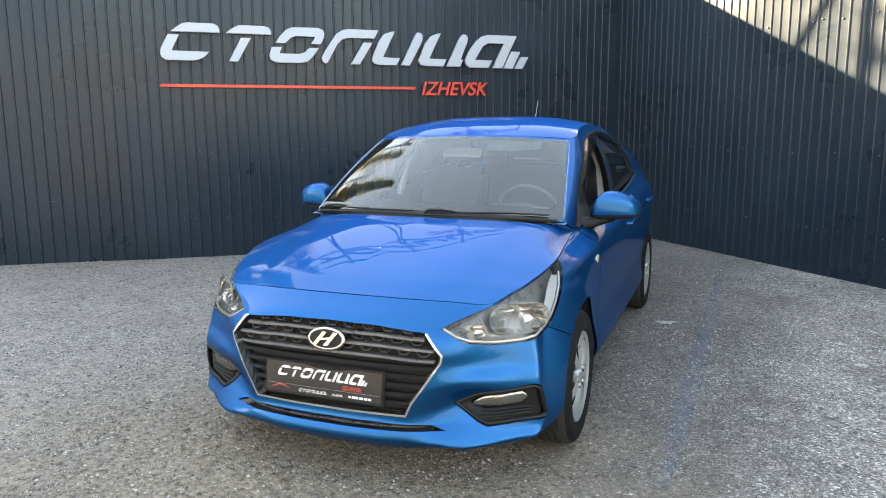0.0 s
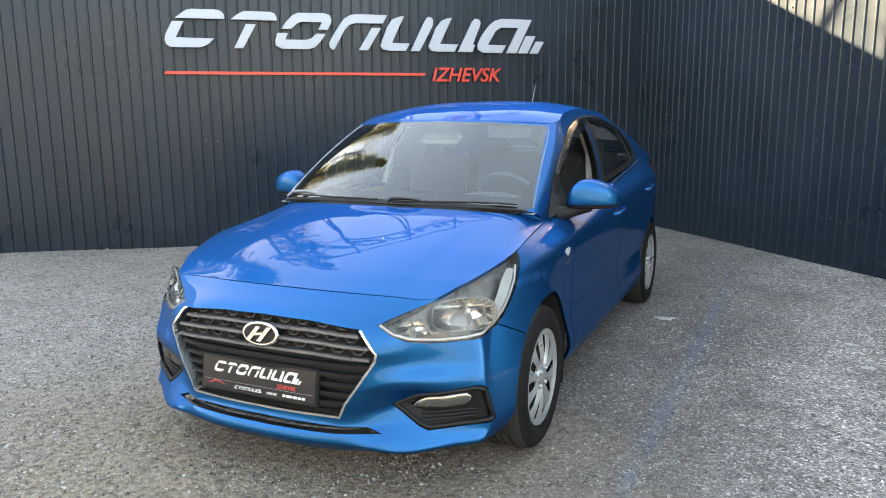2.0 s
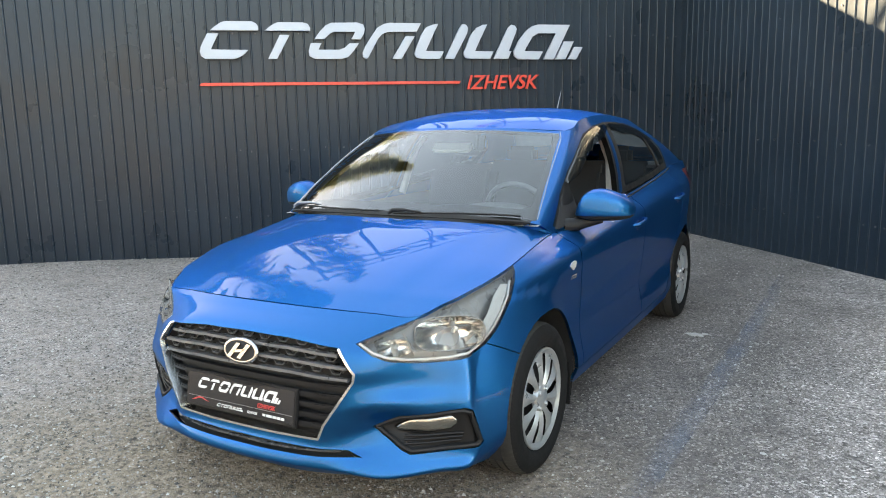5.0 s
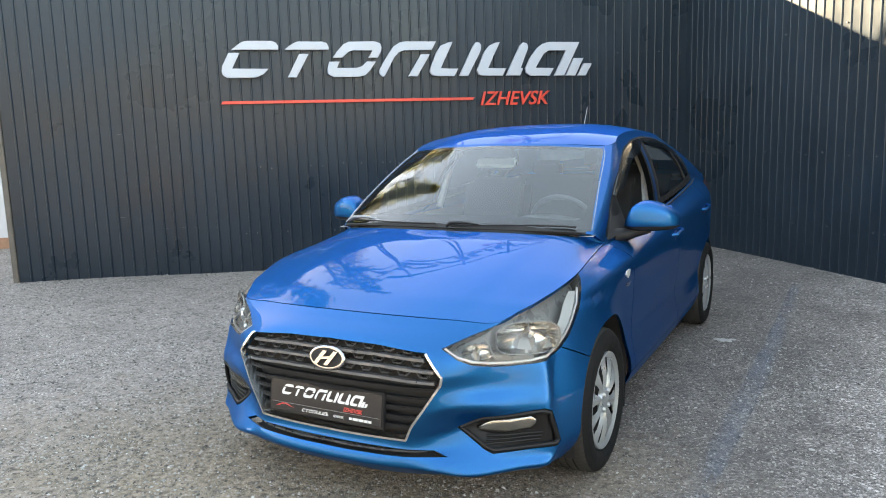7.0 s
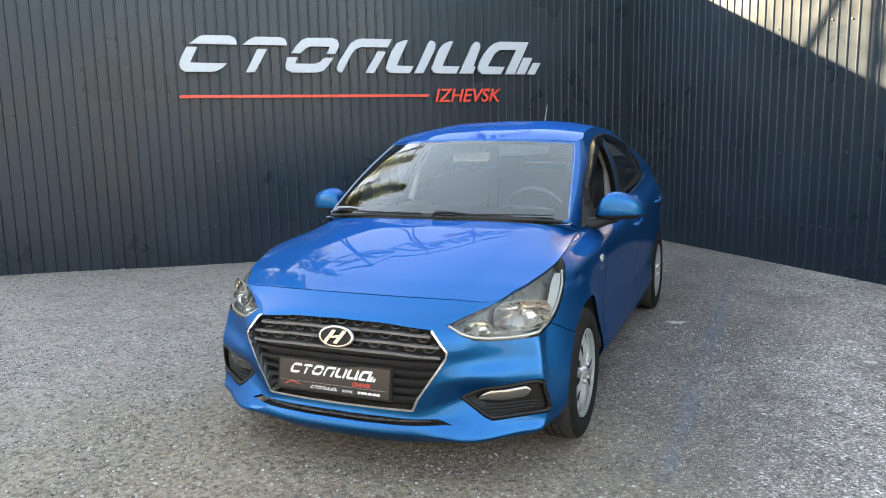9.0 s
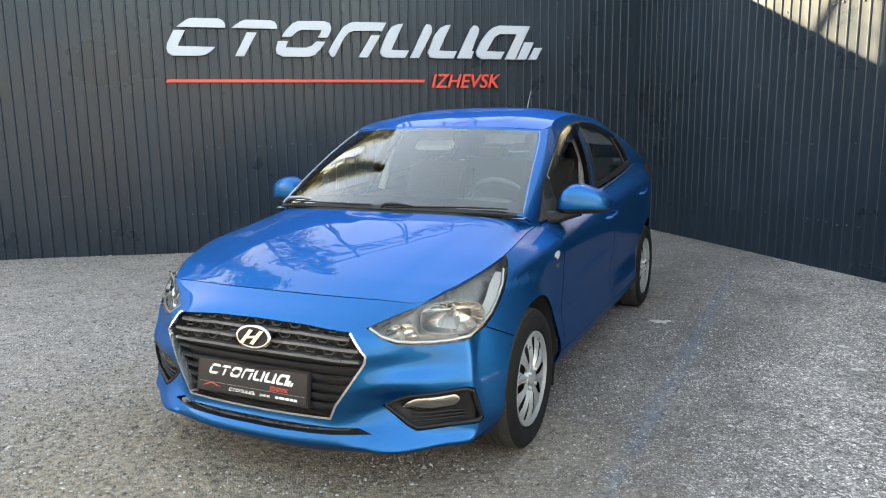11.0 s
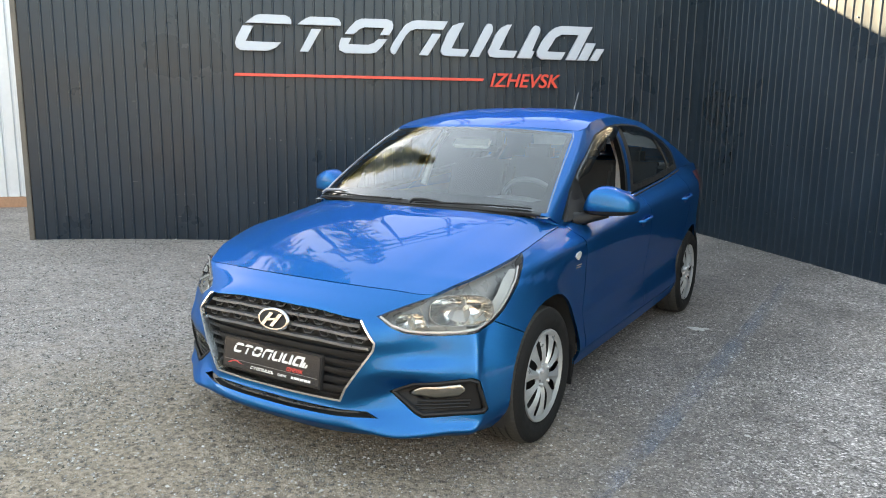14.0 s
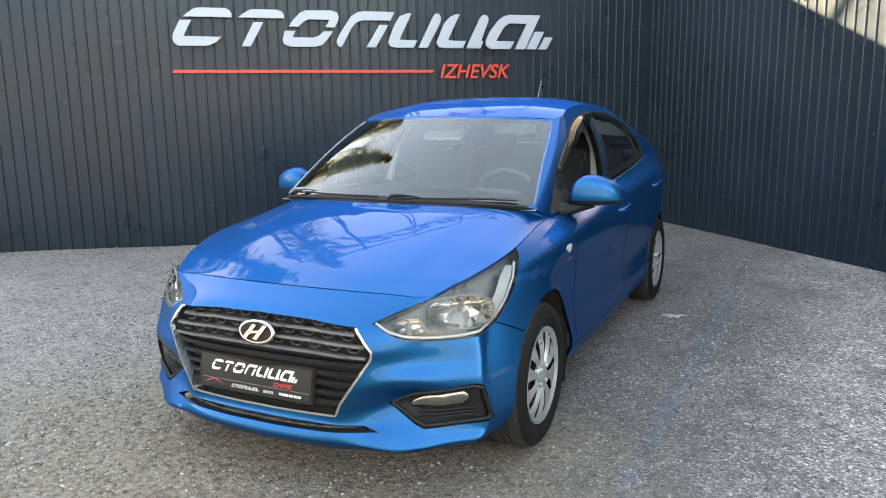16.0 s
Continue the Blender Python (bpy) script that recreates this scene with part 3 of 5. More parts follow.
def evenly(P, n):
    s = np.concatenate(([0], np.cumsum(np.linalg.norm(np.diff(P, axis=0), axis=1))))
    t = np.linspace(0, s[-1], n)
    return np.array([[np.interp(v, s, P[:, a]) for a in range(3)] for v in t])


def mirrored(G):
    """A half patch (x from the middle outwards) and its mirror image as one grid."""
    return np.concatenate((G[:, :0:-1] * (-1, 1, 1), G), axis=1)


TOP = BODY_LINES[-1]
HOOD_REAR = [(0, 0.205, 0.958), (0.40, 0.235, 0.952), (0.63, 0.335, 0.930), (0.724, 0.45, 0.889)]
HOOD_MID = [(0, -0.60, 0.745), (0, -0.42, 0.804), (0, -0.20, 0.868), (0, 0.02, 0.921), (0, 0.205, 0.958)]


def hood_profile(u, v):
    """Nearly flat to a crease, then falling to the fender."""
    c = 0.72 + 0.09 * v
    k = 0.11 * (u / c) ** 2.2 if u < c else 0.11 + 0.89 * ((u - c) / (1 - c)) ** 1.05
    w = max(0.0, v - 0.6) / 0.4
    return k + (u ** 2.3 - k) * w


TOP_CURVE = hermite(TOP, 12)
HOOD = mirrored(coons(evenly(TOP_CURVE[:37], 25), evenly(TOP_CURVE[36:109], 41), resample(HOOD_REAR, 25), resample(HOOD_MID, 41), hood_profile))

GLASS_LOW = [(0, 0.25, 0.965), (0.35, 0.275, 0.962), (0.684, 0.36, 0.943), (0.724, 0.47, 0.893), (0.745, 0.80, 0.92), (0.750, 1.42, 0.965), (0.755, 2.12, 1.012), (0.733, 2.62, 1.046), (0.696, 3.10, 1.066), (0.36, 3.17, 1.070), (0, 3.19, 1.074)]
GLASS_TOP = [(0, 0.85, 1.352), (0.30, 0.872, 1.347), (0.578, 1.010, 1.328), (0.596, 1.075, 1.342), (0.580, 1.20, 1.372), (0.562, 1.50, 1.40), (0.540, 2.00, 1.394), (0.53, 2.40, 1.36), (0.50, 2.62, 1.32), (0.28, 2.56, 1.355), (0, 2.53, 1.365)]


def between(a, b, t, out):
    """The line between two design lines, bulged outwards from the car's middle."""
    P = []
    for p, q in zip(a, b):
        p, q = Vector(p), Vector(q)
        v = p.lerp(q, t)
        side = Vector((v.x, (v.y - 1.6) * 0.35, 0))
        P.append(tuple(v + side.normalized() * out * (1 if v.y < 2.3 else max(0.8, 1 - (v.y - 2.3) / 2))))
    return P


CABIN = net([GLASS_LOW, between(GLASS_LOW, GLASS_TOP, 0.33, 0.026), between(GLASS_LOW, GLASS_TOP, 0.67, 0.028), GLASS_TOP], 10, 8)
ROOF_MID = [(0, 0.85, 1.352), (0, 1.0, 1.396), (0, 1.25, 1.434), (0, 1.55, 1.453), (0, 2.0, 1.444), (0, 2.53, 1.365)]
ROOF = mirrored(coons(resample(GLASS_TOP[:3], 21), resample(GLASS_TOP[2:9], 41), resample(GLASS_TOP[:7:-1], 21), resample(ROOF_MID, 41), 3.4))
TRUNK = mirrored(coons(resample(GLASS_LOW[:7:-1], 15), resample([GLASS_LOW[8], TOP[13], TOP[14]], 15), resample(TOP[:13:-1], 15), resample([GLASS_LOW[-1], (0, 3.25, 1.072), TOP[-1]], 15), 1.5))

# the hood: raised middle between two soft creases, with a gap to the fenders
for i in range(HOOD.shape[0]):
    v = i / (HOOD.shape[0] - 1)
    crease = 0.435 + 0.11 * v
    for j in range(HOOD.shape[1]):
        x = abs(HOOD[i, j, 0])
        edge = min(1.0, min(i, HOOD.shape[0] - 1 - i) / 7, min(j, HOOD.shape[1] - 1 - j) / 4)
        s = min(1.0, max(0.0, (crease + 0.035 - x) / 0.07))
        HOOD[i, j, 2] += 0.0045 * edge * edge * (3 - 2 * edge) * s * s * (3 - 2 * s)
HOOD[0] += 0.6 * 0.01 * (HOOD[1] - HOOD[0]) / np.linalg.norm(HOOD[1] - HOOD[0], axis=1)[:, None]
for j, k in ((0, 1), (-1, -2)):
    HOOD[:, j] += 0.005 * (HOOD[:, k] - HOOD[:, j]) / np.linalg.norm(HOOD[:, k] - HOOD[:, j], axis=1)[:, None]


# ---- cutting panels out of a skin ----
SIDE_VIEW = (Vector((0, 1, 0)), Vector((0, 0, 1)))
FRONT_VIEW = (Vector((1, 0, 0)), Vector((0, 0, 1)))
LAMP_A = radians(40)


def lamp_view(sx):
    """The view on a front corner of the car; sx is 1 for the driver's side and -1 for the other."""
    return Vector((sx * math.cos(LAMP_A), math.sin(LAMP_A), 0)), Vector((0, 0, 1))


def inside(q, P):
    hit = False
    for a, b in zip(P, P[1:] + P[:1]):
        if (a.y > q.y) != (b.y > q.y) and q.x < (b.x - a.x) * (q.y - a.y) / (b.y - a.y) + a.x:
            hit = not hit
    return hit


def cut(bm, outline, view, where):
    """Cuts an outline, seen in a view, into the faces where() picks, and returns the faces within it."""
    P = [Vector(p) for p in outline]
    e1, e2 = view
    lo = Vector((min(p.x for p in P), min(p.y for p in P))) - Vector((0.06, 0.06))
    hi = Vector((max(p.x for p in P), max(p.y for p in P))) + Vector((0.06, 0.06))

    def flat(c):
        return Vector((c.dot(e1), c.dot(e2)))

    def close(f):
        c = f.calc_center_median()
        q = flat(c)
        return lo.x < q.x < hi.x and lo.y < q.y < hi.y and where(c)

    faces = [f for f in bm.faces if close(f)]
    for a, b in zip(P, P[1:] + P[:1]):
        d = b - a
        if d.length < 1e-6:
            continue
        geom = {g for f in faces for g in (f, *f.edges, *f.verts)}
        r = bmesh.ops.bisect_plane(bm, geom=list(geom), plane_co=e1 * a.x + e2 * a.y, plane_no=(e1 * d.y - e2 * d.x).normalized(), dist=1e-5)
        faces = list({g for g in r["geom"] if isinstance(g, bmesh.types.BMFace)} | {f for f in faces if f.is_valid})
    return [f for f in faces if f.is_valid and inside(flat(f.calc_center_median()), P)]


def seam(bm, line, view, where, width=0.005):
    """Takes a narrow gap along a line out of the faces."""
    P = [Vector(p) for p in line]
    for a, b in zip(P, P[1:]):
        d = (b - a).normalized()
        n = Vector((-d.y, d.x)) * width / 2
        a, b = a - d * 0.001, b + d * 0.001
        bmesh.ops.delete(bm, geom=cut(bm, [a + n, b + n, b - n, a - n], view, where), context="FACES")


def lift(bm, faces):
    """Moves the faces into a mesh of their own."""
    out, made = bmesh.new(), {}
    for f in faces:
        for v in f.verts:
            if v not in made:
                made[v] = out.verts.new(v.co)
        out.faces.new([made[v] for v in f.verts])
    bmesh.ops.delete(bm, geom=faces, context="FACES")
    return out


def shifted(bm, depth):
    """A copy of a skin, moved inwards by depth."""
    out = bm.copy()
    out.normal_update()
    move = {v: v.normal.copy() for v in out.verts}
    for v, n in move.items():
        v.co -= n * depth
    return out


def rim(bm, depth):
    """Turns the free edges of a skin inwards, so that it shows a thickness."""
    bm.normal_update()
    edges = [e for e in bm.edges if e.is_boundary]
    way = {}
    for e in edges:
        for v in e.verts:
            way[v] = v.normal.copy()
    made = {v: bm.verts.new(v.co - n * depth) for v, n in way.items()}
    for e in edges:
        a, b = e.verts
        bm.faces.new((a, b, made[b], made[a]))
    return bm


def pieces(bm):
    """The connected parts of a mesh, as lists of faces."""
    left, out = set(bm.faces), []
    while left:
        todo, got = [left.pop()], []
        while todo:
            f = todo.pop()
            got.append(f)
            for e in f.edges:
                for g in e.link_faces:
                    if g in left:
                        left.remove(g)
                        todo.append(g)
        out.append(got)
    return out


def normal_field(G):
    """The smooth outward normals of a grid of points, to be asked for at any place near it."""
    n, w = G.shape[:2]
    du = np.gradient(G, axis=1)
    dv = np.gradient(G, axis=0)
    N = np.cross(du, dv)
    N /= np.maximum(np.linalg.norm(N, axis=2), 1e-9)[:, :, None]
    if np.sum(N * (G - np.array([0, 1.4, 0.5]))) < 0:
        N = -N
    pts = [Vector(p) for p in G.reshape(-1, 3)]
    nrm = [Vector(p) for p in N.reshape(-1, 3)]
    tris = []
    for i in range(n - 1):
        for j in range(w - 1):
            a = i * w + j
            tris += [(a, a + 1, a + w + 1), (a, a + w + 1, a + w)]
    tree = BVHTree.FromPolygons(pts, tris)

    def ask(p):
        at, _, k, _ = tree.find_nearest(p)
        t = tris[k]
        return sum((nrm[i] * f for i, f in zip(t, poly_3d_calc([pts[i] for i in t], at))), Vector()).normalized()
    return ask


def panel(name, bm, material, parent, label="", depth=0.014, field=None):
    """A skin panel, faces outwards, with turned-in edges; field gives it the normals of the uncut skin."""
    rim(bm, depth)
    me = bpy.data.meshes.new(name)
    bm.to_mesh(me)
    bm.free()
    for p in me.polygons:
        p.use_smooth = True
    me.set_sharp_from_angle(angle=radians(42))
    if field:
        me.normals_split_custom_set_from_vertices([field(v.co) for v in me.vertices])
    me.materials.append(material)
    ob = new(name, me)
    ob.parent = parent
    if label:
        tagged(ob, label)
    return ob


def outward(bm, middle):
    """Turns the faces of a skin away from a point."""
    bm.normal_update()
    if sum(f.normal.dot(f.calc_center_median() - middle) * f.calc_area() for f in bm.faces) < 0:
        bmesh.ops.reverse_faces(bm, faces=bm.faces[:])
    bm.normal_update()
    return bm


car = thing("car", "blue four-door saloon with black grille, parked on asphalt", "car")
CORE = Vector((0, 1.4, 0.5))
shell = bmesh.new()
skin(shell, SHELL)
outward(shell, CORE)
TREE = BVHTree.FromBMesh(shell)
SHELL_N = normal_field(SHELL)
CABIN_N = normal_field(CABIN)


def on_body(e1_at, z, view):
    """The point of the body's skin at (along the view, z), and its normal."""
    e1, e2 = view
    w = e2.cross(e1) * (1 if e1.x > 0 else -1)
    if w.y > 0:
        w = -w
    hit = TREE.ray_cast(e1 * e1_at + e2 * z + w * 3, -w)
    return hit[0], hit[1]


GRILLE = [(-0.395, 0.645), (-0.2, 0.663), (0, 0.668), (0.2, 0.663), (0.395, 0.645), (0.460, 0.565), (0.455, 0.538), (0.392, 0.44), (0.350, 0.378), (0.326, 0.326), (0.2, 0.328), (0, 0.329), (-0.2, 0.328), (-0.326, 0.326), (-0.350, 0.378), (-0.392, 0.44), (-0.455, 0.538), (-0.460, 0.565)]
INTAKE = [(-0.475, 0.266), (-0.42, 0.285), (-0.2, 0.2925), (0, 0.294), (0.2, 0.2925), (0.42, 0.285), (0.475, 0.266), (0.40, 0.2665), (0.2, 0.2735), (0, 0.275), (-0.2, 0.2735), (-0.40, 0.2665)]
FOG = [(-0.035, 0.364), (0.055, 0.402), (0.277, 0.430), (0.305, 0.418), (0.345, 0.292), (0.330, 0.280), (0.085, 0.268), (0.055, 0.284)]
LAMP = [(-0.080, 0.656), (-0.03, 0.618), (0.023, 0.597), (0.09, 0.587), (0.154, 0.584), (0.24, 0.586), (0.305, 0.592), (0.372, 0.614), (0.425, 0.652), (0.460, 0.686), (0.507, 0.740), (0.535, 0.785), (0.553, 0.820), (0.556, 0.870), (0.430, 0.870), (0.131, 0.7265)]


def front(c):
    return c.y < -0.2


grille_skin = lift(shell, cut(shell, GRILLE, FRONT_VIEW, front))
intake_skin = lift(shell, cut(shell, INTAKE, FRONT_VIEW, front))
lamp_skins, fog_skins = {}, {}
for sx in (1, -1):
    def corner(c, sx=sx):
        return c.x * sx > 0.3 and c.y < 0.3
    lamp_skins[sx] = lift(shell, cut(shell, LAMP, lamp_view(sx), corner))
    fog_skins[sx] = lift(shell, cut(shell, FOG, lamp_view(sx), corner))
ARCH = [((0.400 if math.cos(a) > 0 else 0.378) * math.cos(a), 0.352 * math.sin(a)) for a in (i * 2 * math.pi / 36 for i in range(36))]
for sx in (1, -1):
    def flank(c, sx=sx):
        return c.x * sx > 0.5
    for y0 in (0.045, 2.63):
        bmesh.ops.delete(shell, geom=cut(shell, [(y0 + a, 0.298 + b) for a, b in ARCH], SIDE_VIEW, flank), context="FACES")
    seam(shell, [(-0.345, 0.617), (-0.24, 0.565), (-0.12, 0.500)], SIDE_VIEW, flank)
    seam(shell, [(0.515, 0.290), (0.512, 0.41), (0.488, 0.65), (0.473, 0.79), (0.49, 0.93)], SIDE_VIEW, flank)
    seam(shell, [(1.50, 0.290), (1.52, 0.39), (1.512, 0.75), (1.49, 1.02)], SIDE_VIEW, flank)
    seam(shell, [(2.10, 0.290), (2.22, 0.38), (2.37, 0.60), (2.47, 0.83), (2.485, 1.06)], SIDE_VIEW, flank)
    seam(shell, [(0.38, 0.290), (2.25, 0.290)], SIDE_VIEW, flank)
    seam(shell, [(0.44, 0.15), (0.44, 0.292)], SIDE_VIEW, flank)
    seam(shell, [(2.165, 0.15), (2.165, 0.292)], SIDE_VIEW, flank)

for faces in sorted(pieces(shell), key=len, reverse=True):
    if len(faces) < 25:
        bmesh.ops.delete(shell, geom=faces, context="FACES")
        continue
    c = sum((f.calc_center_median() * f.calc_area() for f in faces), Vector()) / sum(f.calc_area() for f in faces)
    if c.y < -0.25:
        nm, lb = "front_bumper", "blue painted bumper and nose panel"
    elif c.y > 2.6:
        nm, lb = "rear_quarter", ""
    elif c.z < 0.29:
        nm, lb = "sill", ""
    elif c.y < 0.5:
        nm, lb = "fender", ""
    elif c.y < 1.5:
        nm, lb = "front_door", "blue door with its window lowered"
    else:
        nm, lb = "rear_door", ""
    panel(nm, lift(shell, faces), PAINT, car, lb, field=SHELL_N)
shell.free()

for nm, G in (("hood", HOOD), ("roof", ROOF), ("trunk_lid", TRUNK)):
    bm = bmesh.new()
    skin(bm, G)
    if nm == "trunk_lid":
        bmesh.ops.remove_doubles(bm, verts=bm.verts[:], dist=1e-4)
    panel(nm, outward(bm, CORE - Vector((0, 0, 3))), PAINT, car)

# ---- cabin: pillars, windscreen, side windows ----
cabin = bmesh.new()
skin(cabin, CABIN)
outward(cabin, CORE)
WINDSCREEN = [(-0.680, 0.955), (-0.36, 0.978), (0, 0.982), (0.36, 0.978), (0.680, 0.955), (0.632, 1.14), (0.574, 1.300), (0.560, 1.317), (0.30, 1.337), (0, 1.343), (-0.30, 1.337), (-0.560, 1.317), (-0.574, 1.300), (-0.632, 1.14)]
REAR_SCREEN = [(-0.60, 1.10), (0.60, 1.10), (0.46, 1.29), (0.26, 1.325), (-0.26, 1.325), (-0.46, 1.29)]
DOOR_FRAME = [(0.475, 0.918), (0.61, 1.048), (0.755, 1.138), (0.978, 1.238), (1.16, 1.306), (1.40, 1.348), (1.62, 1.362), (1.80, 1.363), (2.10, 1.350), (2.36, 1.305), (2.56, 1.245), (2.635, 1.18), (2.62, 1.10), (2.58, 1.03), (2.1, 0.98), (1.4, 0.93), (0.7, 0.88)]
FRONT_OPENING = [(0.73, 0.955), (0.735, 1.085), (0.94, 1.192), (1.12, 1.258), (1.36, 1.312), (1.515, 1.326), (1.385, 0.988)]
REAR_GLASS = [(1.535, 1.005), (1.680, 1.332), (1.95, 1.330), (2.20, 1.307), (2.40, 1.265), (2.53, 1.22), (2.585, 1.165), (2.580, 1.105), (2.545, 1.080), (2.1, 1.042)]
screen = lift(cabin, cut(cabin, WINDSCREEN, FRONT_VIEW, lambda c: c.y < 1.1))
rear_screen = lift(cabin, cut(cabin, REAR_SCREEN, FRONT_VIEW, lambda c: c.y > 2.4))
frames, rear_panes, posts = {}, {}, {}
for sx in (1, -1):
    def flank(c, sx=sx):
        return c.x * sx > 0.45 and c.y > 0.42
    opening = lift(cabin, cut(cabin, FRONT_OPENING, SIDE_VIEW, flank))
    opening.free()
    rear_panes[sx] = lift(cabin, cut(cabin, REAR_GLASS, SIDE_VIEW, flank))
    posts[sx] = lift(cabin, cut(cabin, [(1.420, 0.975), (1.472, 0.980), (1.608, 1.345), (1.552, 1.345)], SIDE_VIEW, flank))
    frames[sx] = lift(cabin, cut(cabin, DOOR_FRAME, SIDE_VIEW, flank))
foot = lift(cabin, [f for f in cabin.faces if f.calc_center_median().y < 0.6 and abs(f.calc_center_median().x) < 0.66 and f.calc_center_median().z < 0.995])
panel("screen_foot", foot, MATT, car, "black edge below the windscreen")
panel("cabin_frame", cabin, PAINT, car, "blue pillars and roof rails", field=CABIN_N)
for sx in (1, -1):
    panel("door_post", posts[sx], PAINT, car, "blue post between the side windows", 0.01, CABIN_N)
    panel("window_frame", frames[sx], BLACK, car, "black door window frame", 0.03, CABIN_N)
    ob = panel("rear_window", rear_panes[sx], SIDE_GLASS, car, "tinted side glass", 0.004, CABIN_N)
    ob.visible_shadow = False
BORDER = mat("black_enamel", (0.010, 0.011, 0.013), 0.25, spec=0.15)
border = shifted(screen, 0.0025)
ob = panel("windscreen", screen, GLASS, car, "windscreen mirroring trees and sky", 0.004, CABIN_N)
ob.visible_shadow = False
panel("rear_screen", rear_screen, SIDE_GLASS, car, "", 0.004, CABIN_N).visible_shadow = False
BAND = [(-0.635, 1.010), (-0.60, 1.000), (-0.36, 1.016), (0, 1.020), (0.36, 1.016), (0.60, 1.000), (0.635, 1.010), (0.603, 1.15), (0.553, 1.292), (0.540, 1.304), (0.28, 1.322), (0, 1.329), (-0.28, 1.322), (-0.540, 1.304), (-0.553, 1.292), (-0.603, 1.15)]
bmesh.ops.delete(border, geom=cut(border, BAND, FRONT_VIEW, lambda c: True), context="FACES")
panel("windscreen_border", border, BORDER, car, "black printed border of the windscreen", 0.002)

# ---- front of the car ----
def lathe(bm, profile, m=Matrix(), steps=48, close=False):
    """A ring turned about local x: profile of (x, radius)."""
    rings = []
    for k in range(steps):
        a = 2 * math.pi * k / steps
        rings.append([bm.verts.new(m @ Vector((x, r * math.cos(a), r * math.sin(a)))) for x, r in profile])
    n = len(profile)
    for k in range(steps):
        q, r = rings[k], rings[(k + 1) % steps]
        for i in range(n if close else n - 1):
            bm.faces.new((q[i], q[(i + 1) % n], r[(i + 1) % n], r[i]))
    return bm


def band(bm, path, width, depth):
    """A flat bar along a path of (point, outward normal, sideways way): a rectangular section."""
    rings = []
    for p, n, s in path:
        rings.append([bm.verts.new(p + n * a + s * b) for a, b in ((depth / 2, -width / 2), (depth / 2, width / 2), (-depth / 2, width / 2), (-depth / 2, -width / 2))])
    for q, r in zip(rings, rings[1:]):
        for k in range(4):
            bm.faces.new((q[k], q[(k + 1) % 4], r[(k + 1) % 4], r[k]))
    bm.faces.new(rings[0][::-1]), bm.faces.new(rings[-1])
    return bm


def front_line(pts, inset, steps):
    """Points of the nose over a line seen from the front, set back by inset."""
    out = []
    for (xa, za), (xb, zb) in zip(pts, pts[1:]):
        for k in range(steps):
            t = k / steps
            out.append((xa + (xb - xa) * t, za + (zb - za) * t))
    out.append(pts[-1])
    res = []
    for x, z in out:
        p, n = on_body(x, z, FRONT_VIEW)
        res.append((p + Vector((0, inset, 0)), x, z))
    return res


def front_bar(name, pts, inset, height, depth, material, parent, steps=10, label=""):
    """A bar of the grille that follows the nose."""
    bm = bmesh.new()
    band(bm, [(p, Vector((0, -1, 0)), Vector((0, 0, 1))) for p, x, z in front_line(pts, inset, steps)], height, depth)
    bmesh.ops.bevel(bm, geom=[e for e in bm.edges if abs((e.verts[0].co - e.verts[1].co).x) > 0.004], offset=min(height, depth) * 0.25, segments=2, affect="EDGES")
    return part(name, bm, material, parent, label)


back = shifted(grille_skin, 0.055)
recess = grille_skin.copy()
rim(recess, 0.055)
bmesh.ops.delete(recess, geom=recess.faces[:len(grille_skin.faces)], context="FACES")
grille_skin.free()
grille = part("grille", back, MATT, car, "black honeycomb grille with grey bars")
part("grille_recess", recess, MATT, grille)
U_LINE = [(0.395, 0.645), (0.460, 0.565), (0.455, 0.538), (0.392, 0.44), (0.350, 0.378), (0.326, 0.326), (0.2, 0.328), (0, 0.329)]
U_LINE = U_LINE + [(-x, z) for x, z in U_LINE[-2::-1]]
path = front_line(U_LINE, 0.011, 6)
bm = bmesh.new()
sect = []
for i, (p, x, z) in enumerate(path):
    a, b = path[max(i - 1, 0)][0], path[min(i + 1, len(path) - 1)][0]
    way = (b - a).normalized()
    n = Vector((0.35 * math.copysign(1, x) * min(1, abs(x) * 3), -1, 0)).normalized()
    sect.append((p, n, way.cross(n).normalized()))
band(bm, sect, 0.0085, 0.044)
bmesh.ops.bevel(bm, geom=[e for e in bm.edges if len(e.link_faces) == 2 and e.calc_face_angle(0) > 1.0], offset=0.003, segments=2, affect="EDGES")
part("grille_surround", bm, mat("brushed_chrome", (0.80, 0.81, 0.82), 0.24, 1.0), grille, "bright chrome strip round the grille")
for x1, z in ((0.395, 0.617), (0.432, 0.577), (0.435, 0.537)):
    dz = 0.012
    front_bar("grille_bar", [(-x1, z), (-x1 / 2, z + dz * 0.8), (0, z + dz), (x1 / 2, z + dz * 0.8), (x1, z)], 0.014, 0.0105, 0.022, GREY_BAR, grille, label="grey metallic grille bar")
for x1, z in ((0.432, 0.505), (0.410, 0.470), (0.388, 0.435), (0.364, 0.400), (0.343, 0.365)):
    front_bar("grille_slat", [(-x1, z), (0, z + 0.006), (x1, z)], 0.028, 0.017, 0.02, BLACK, grille, label="black plastic slat")
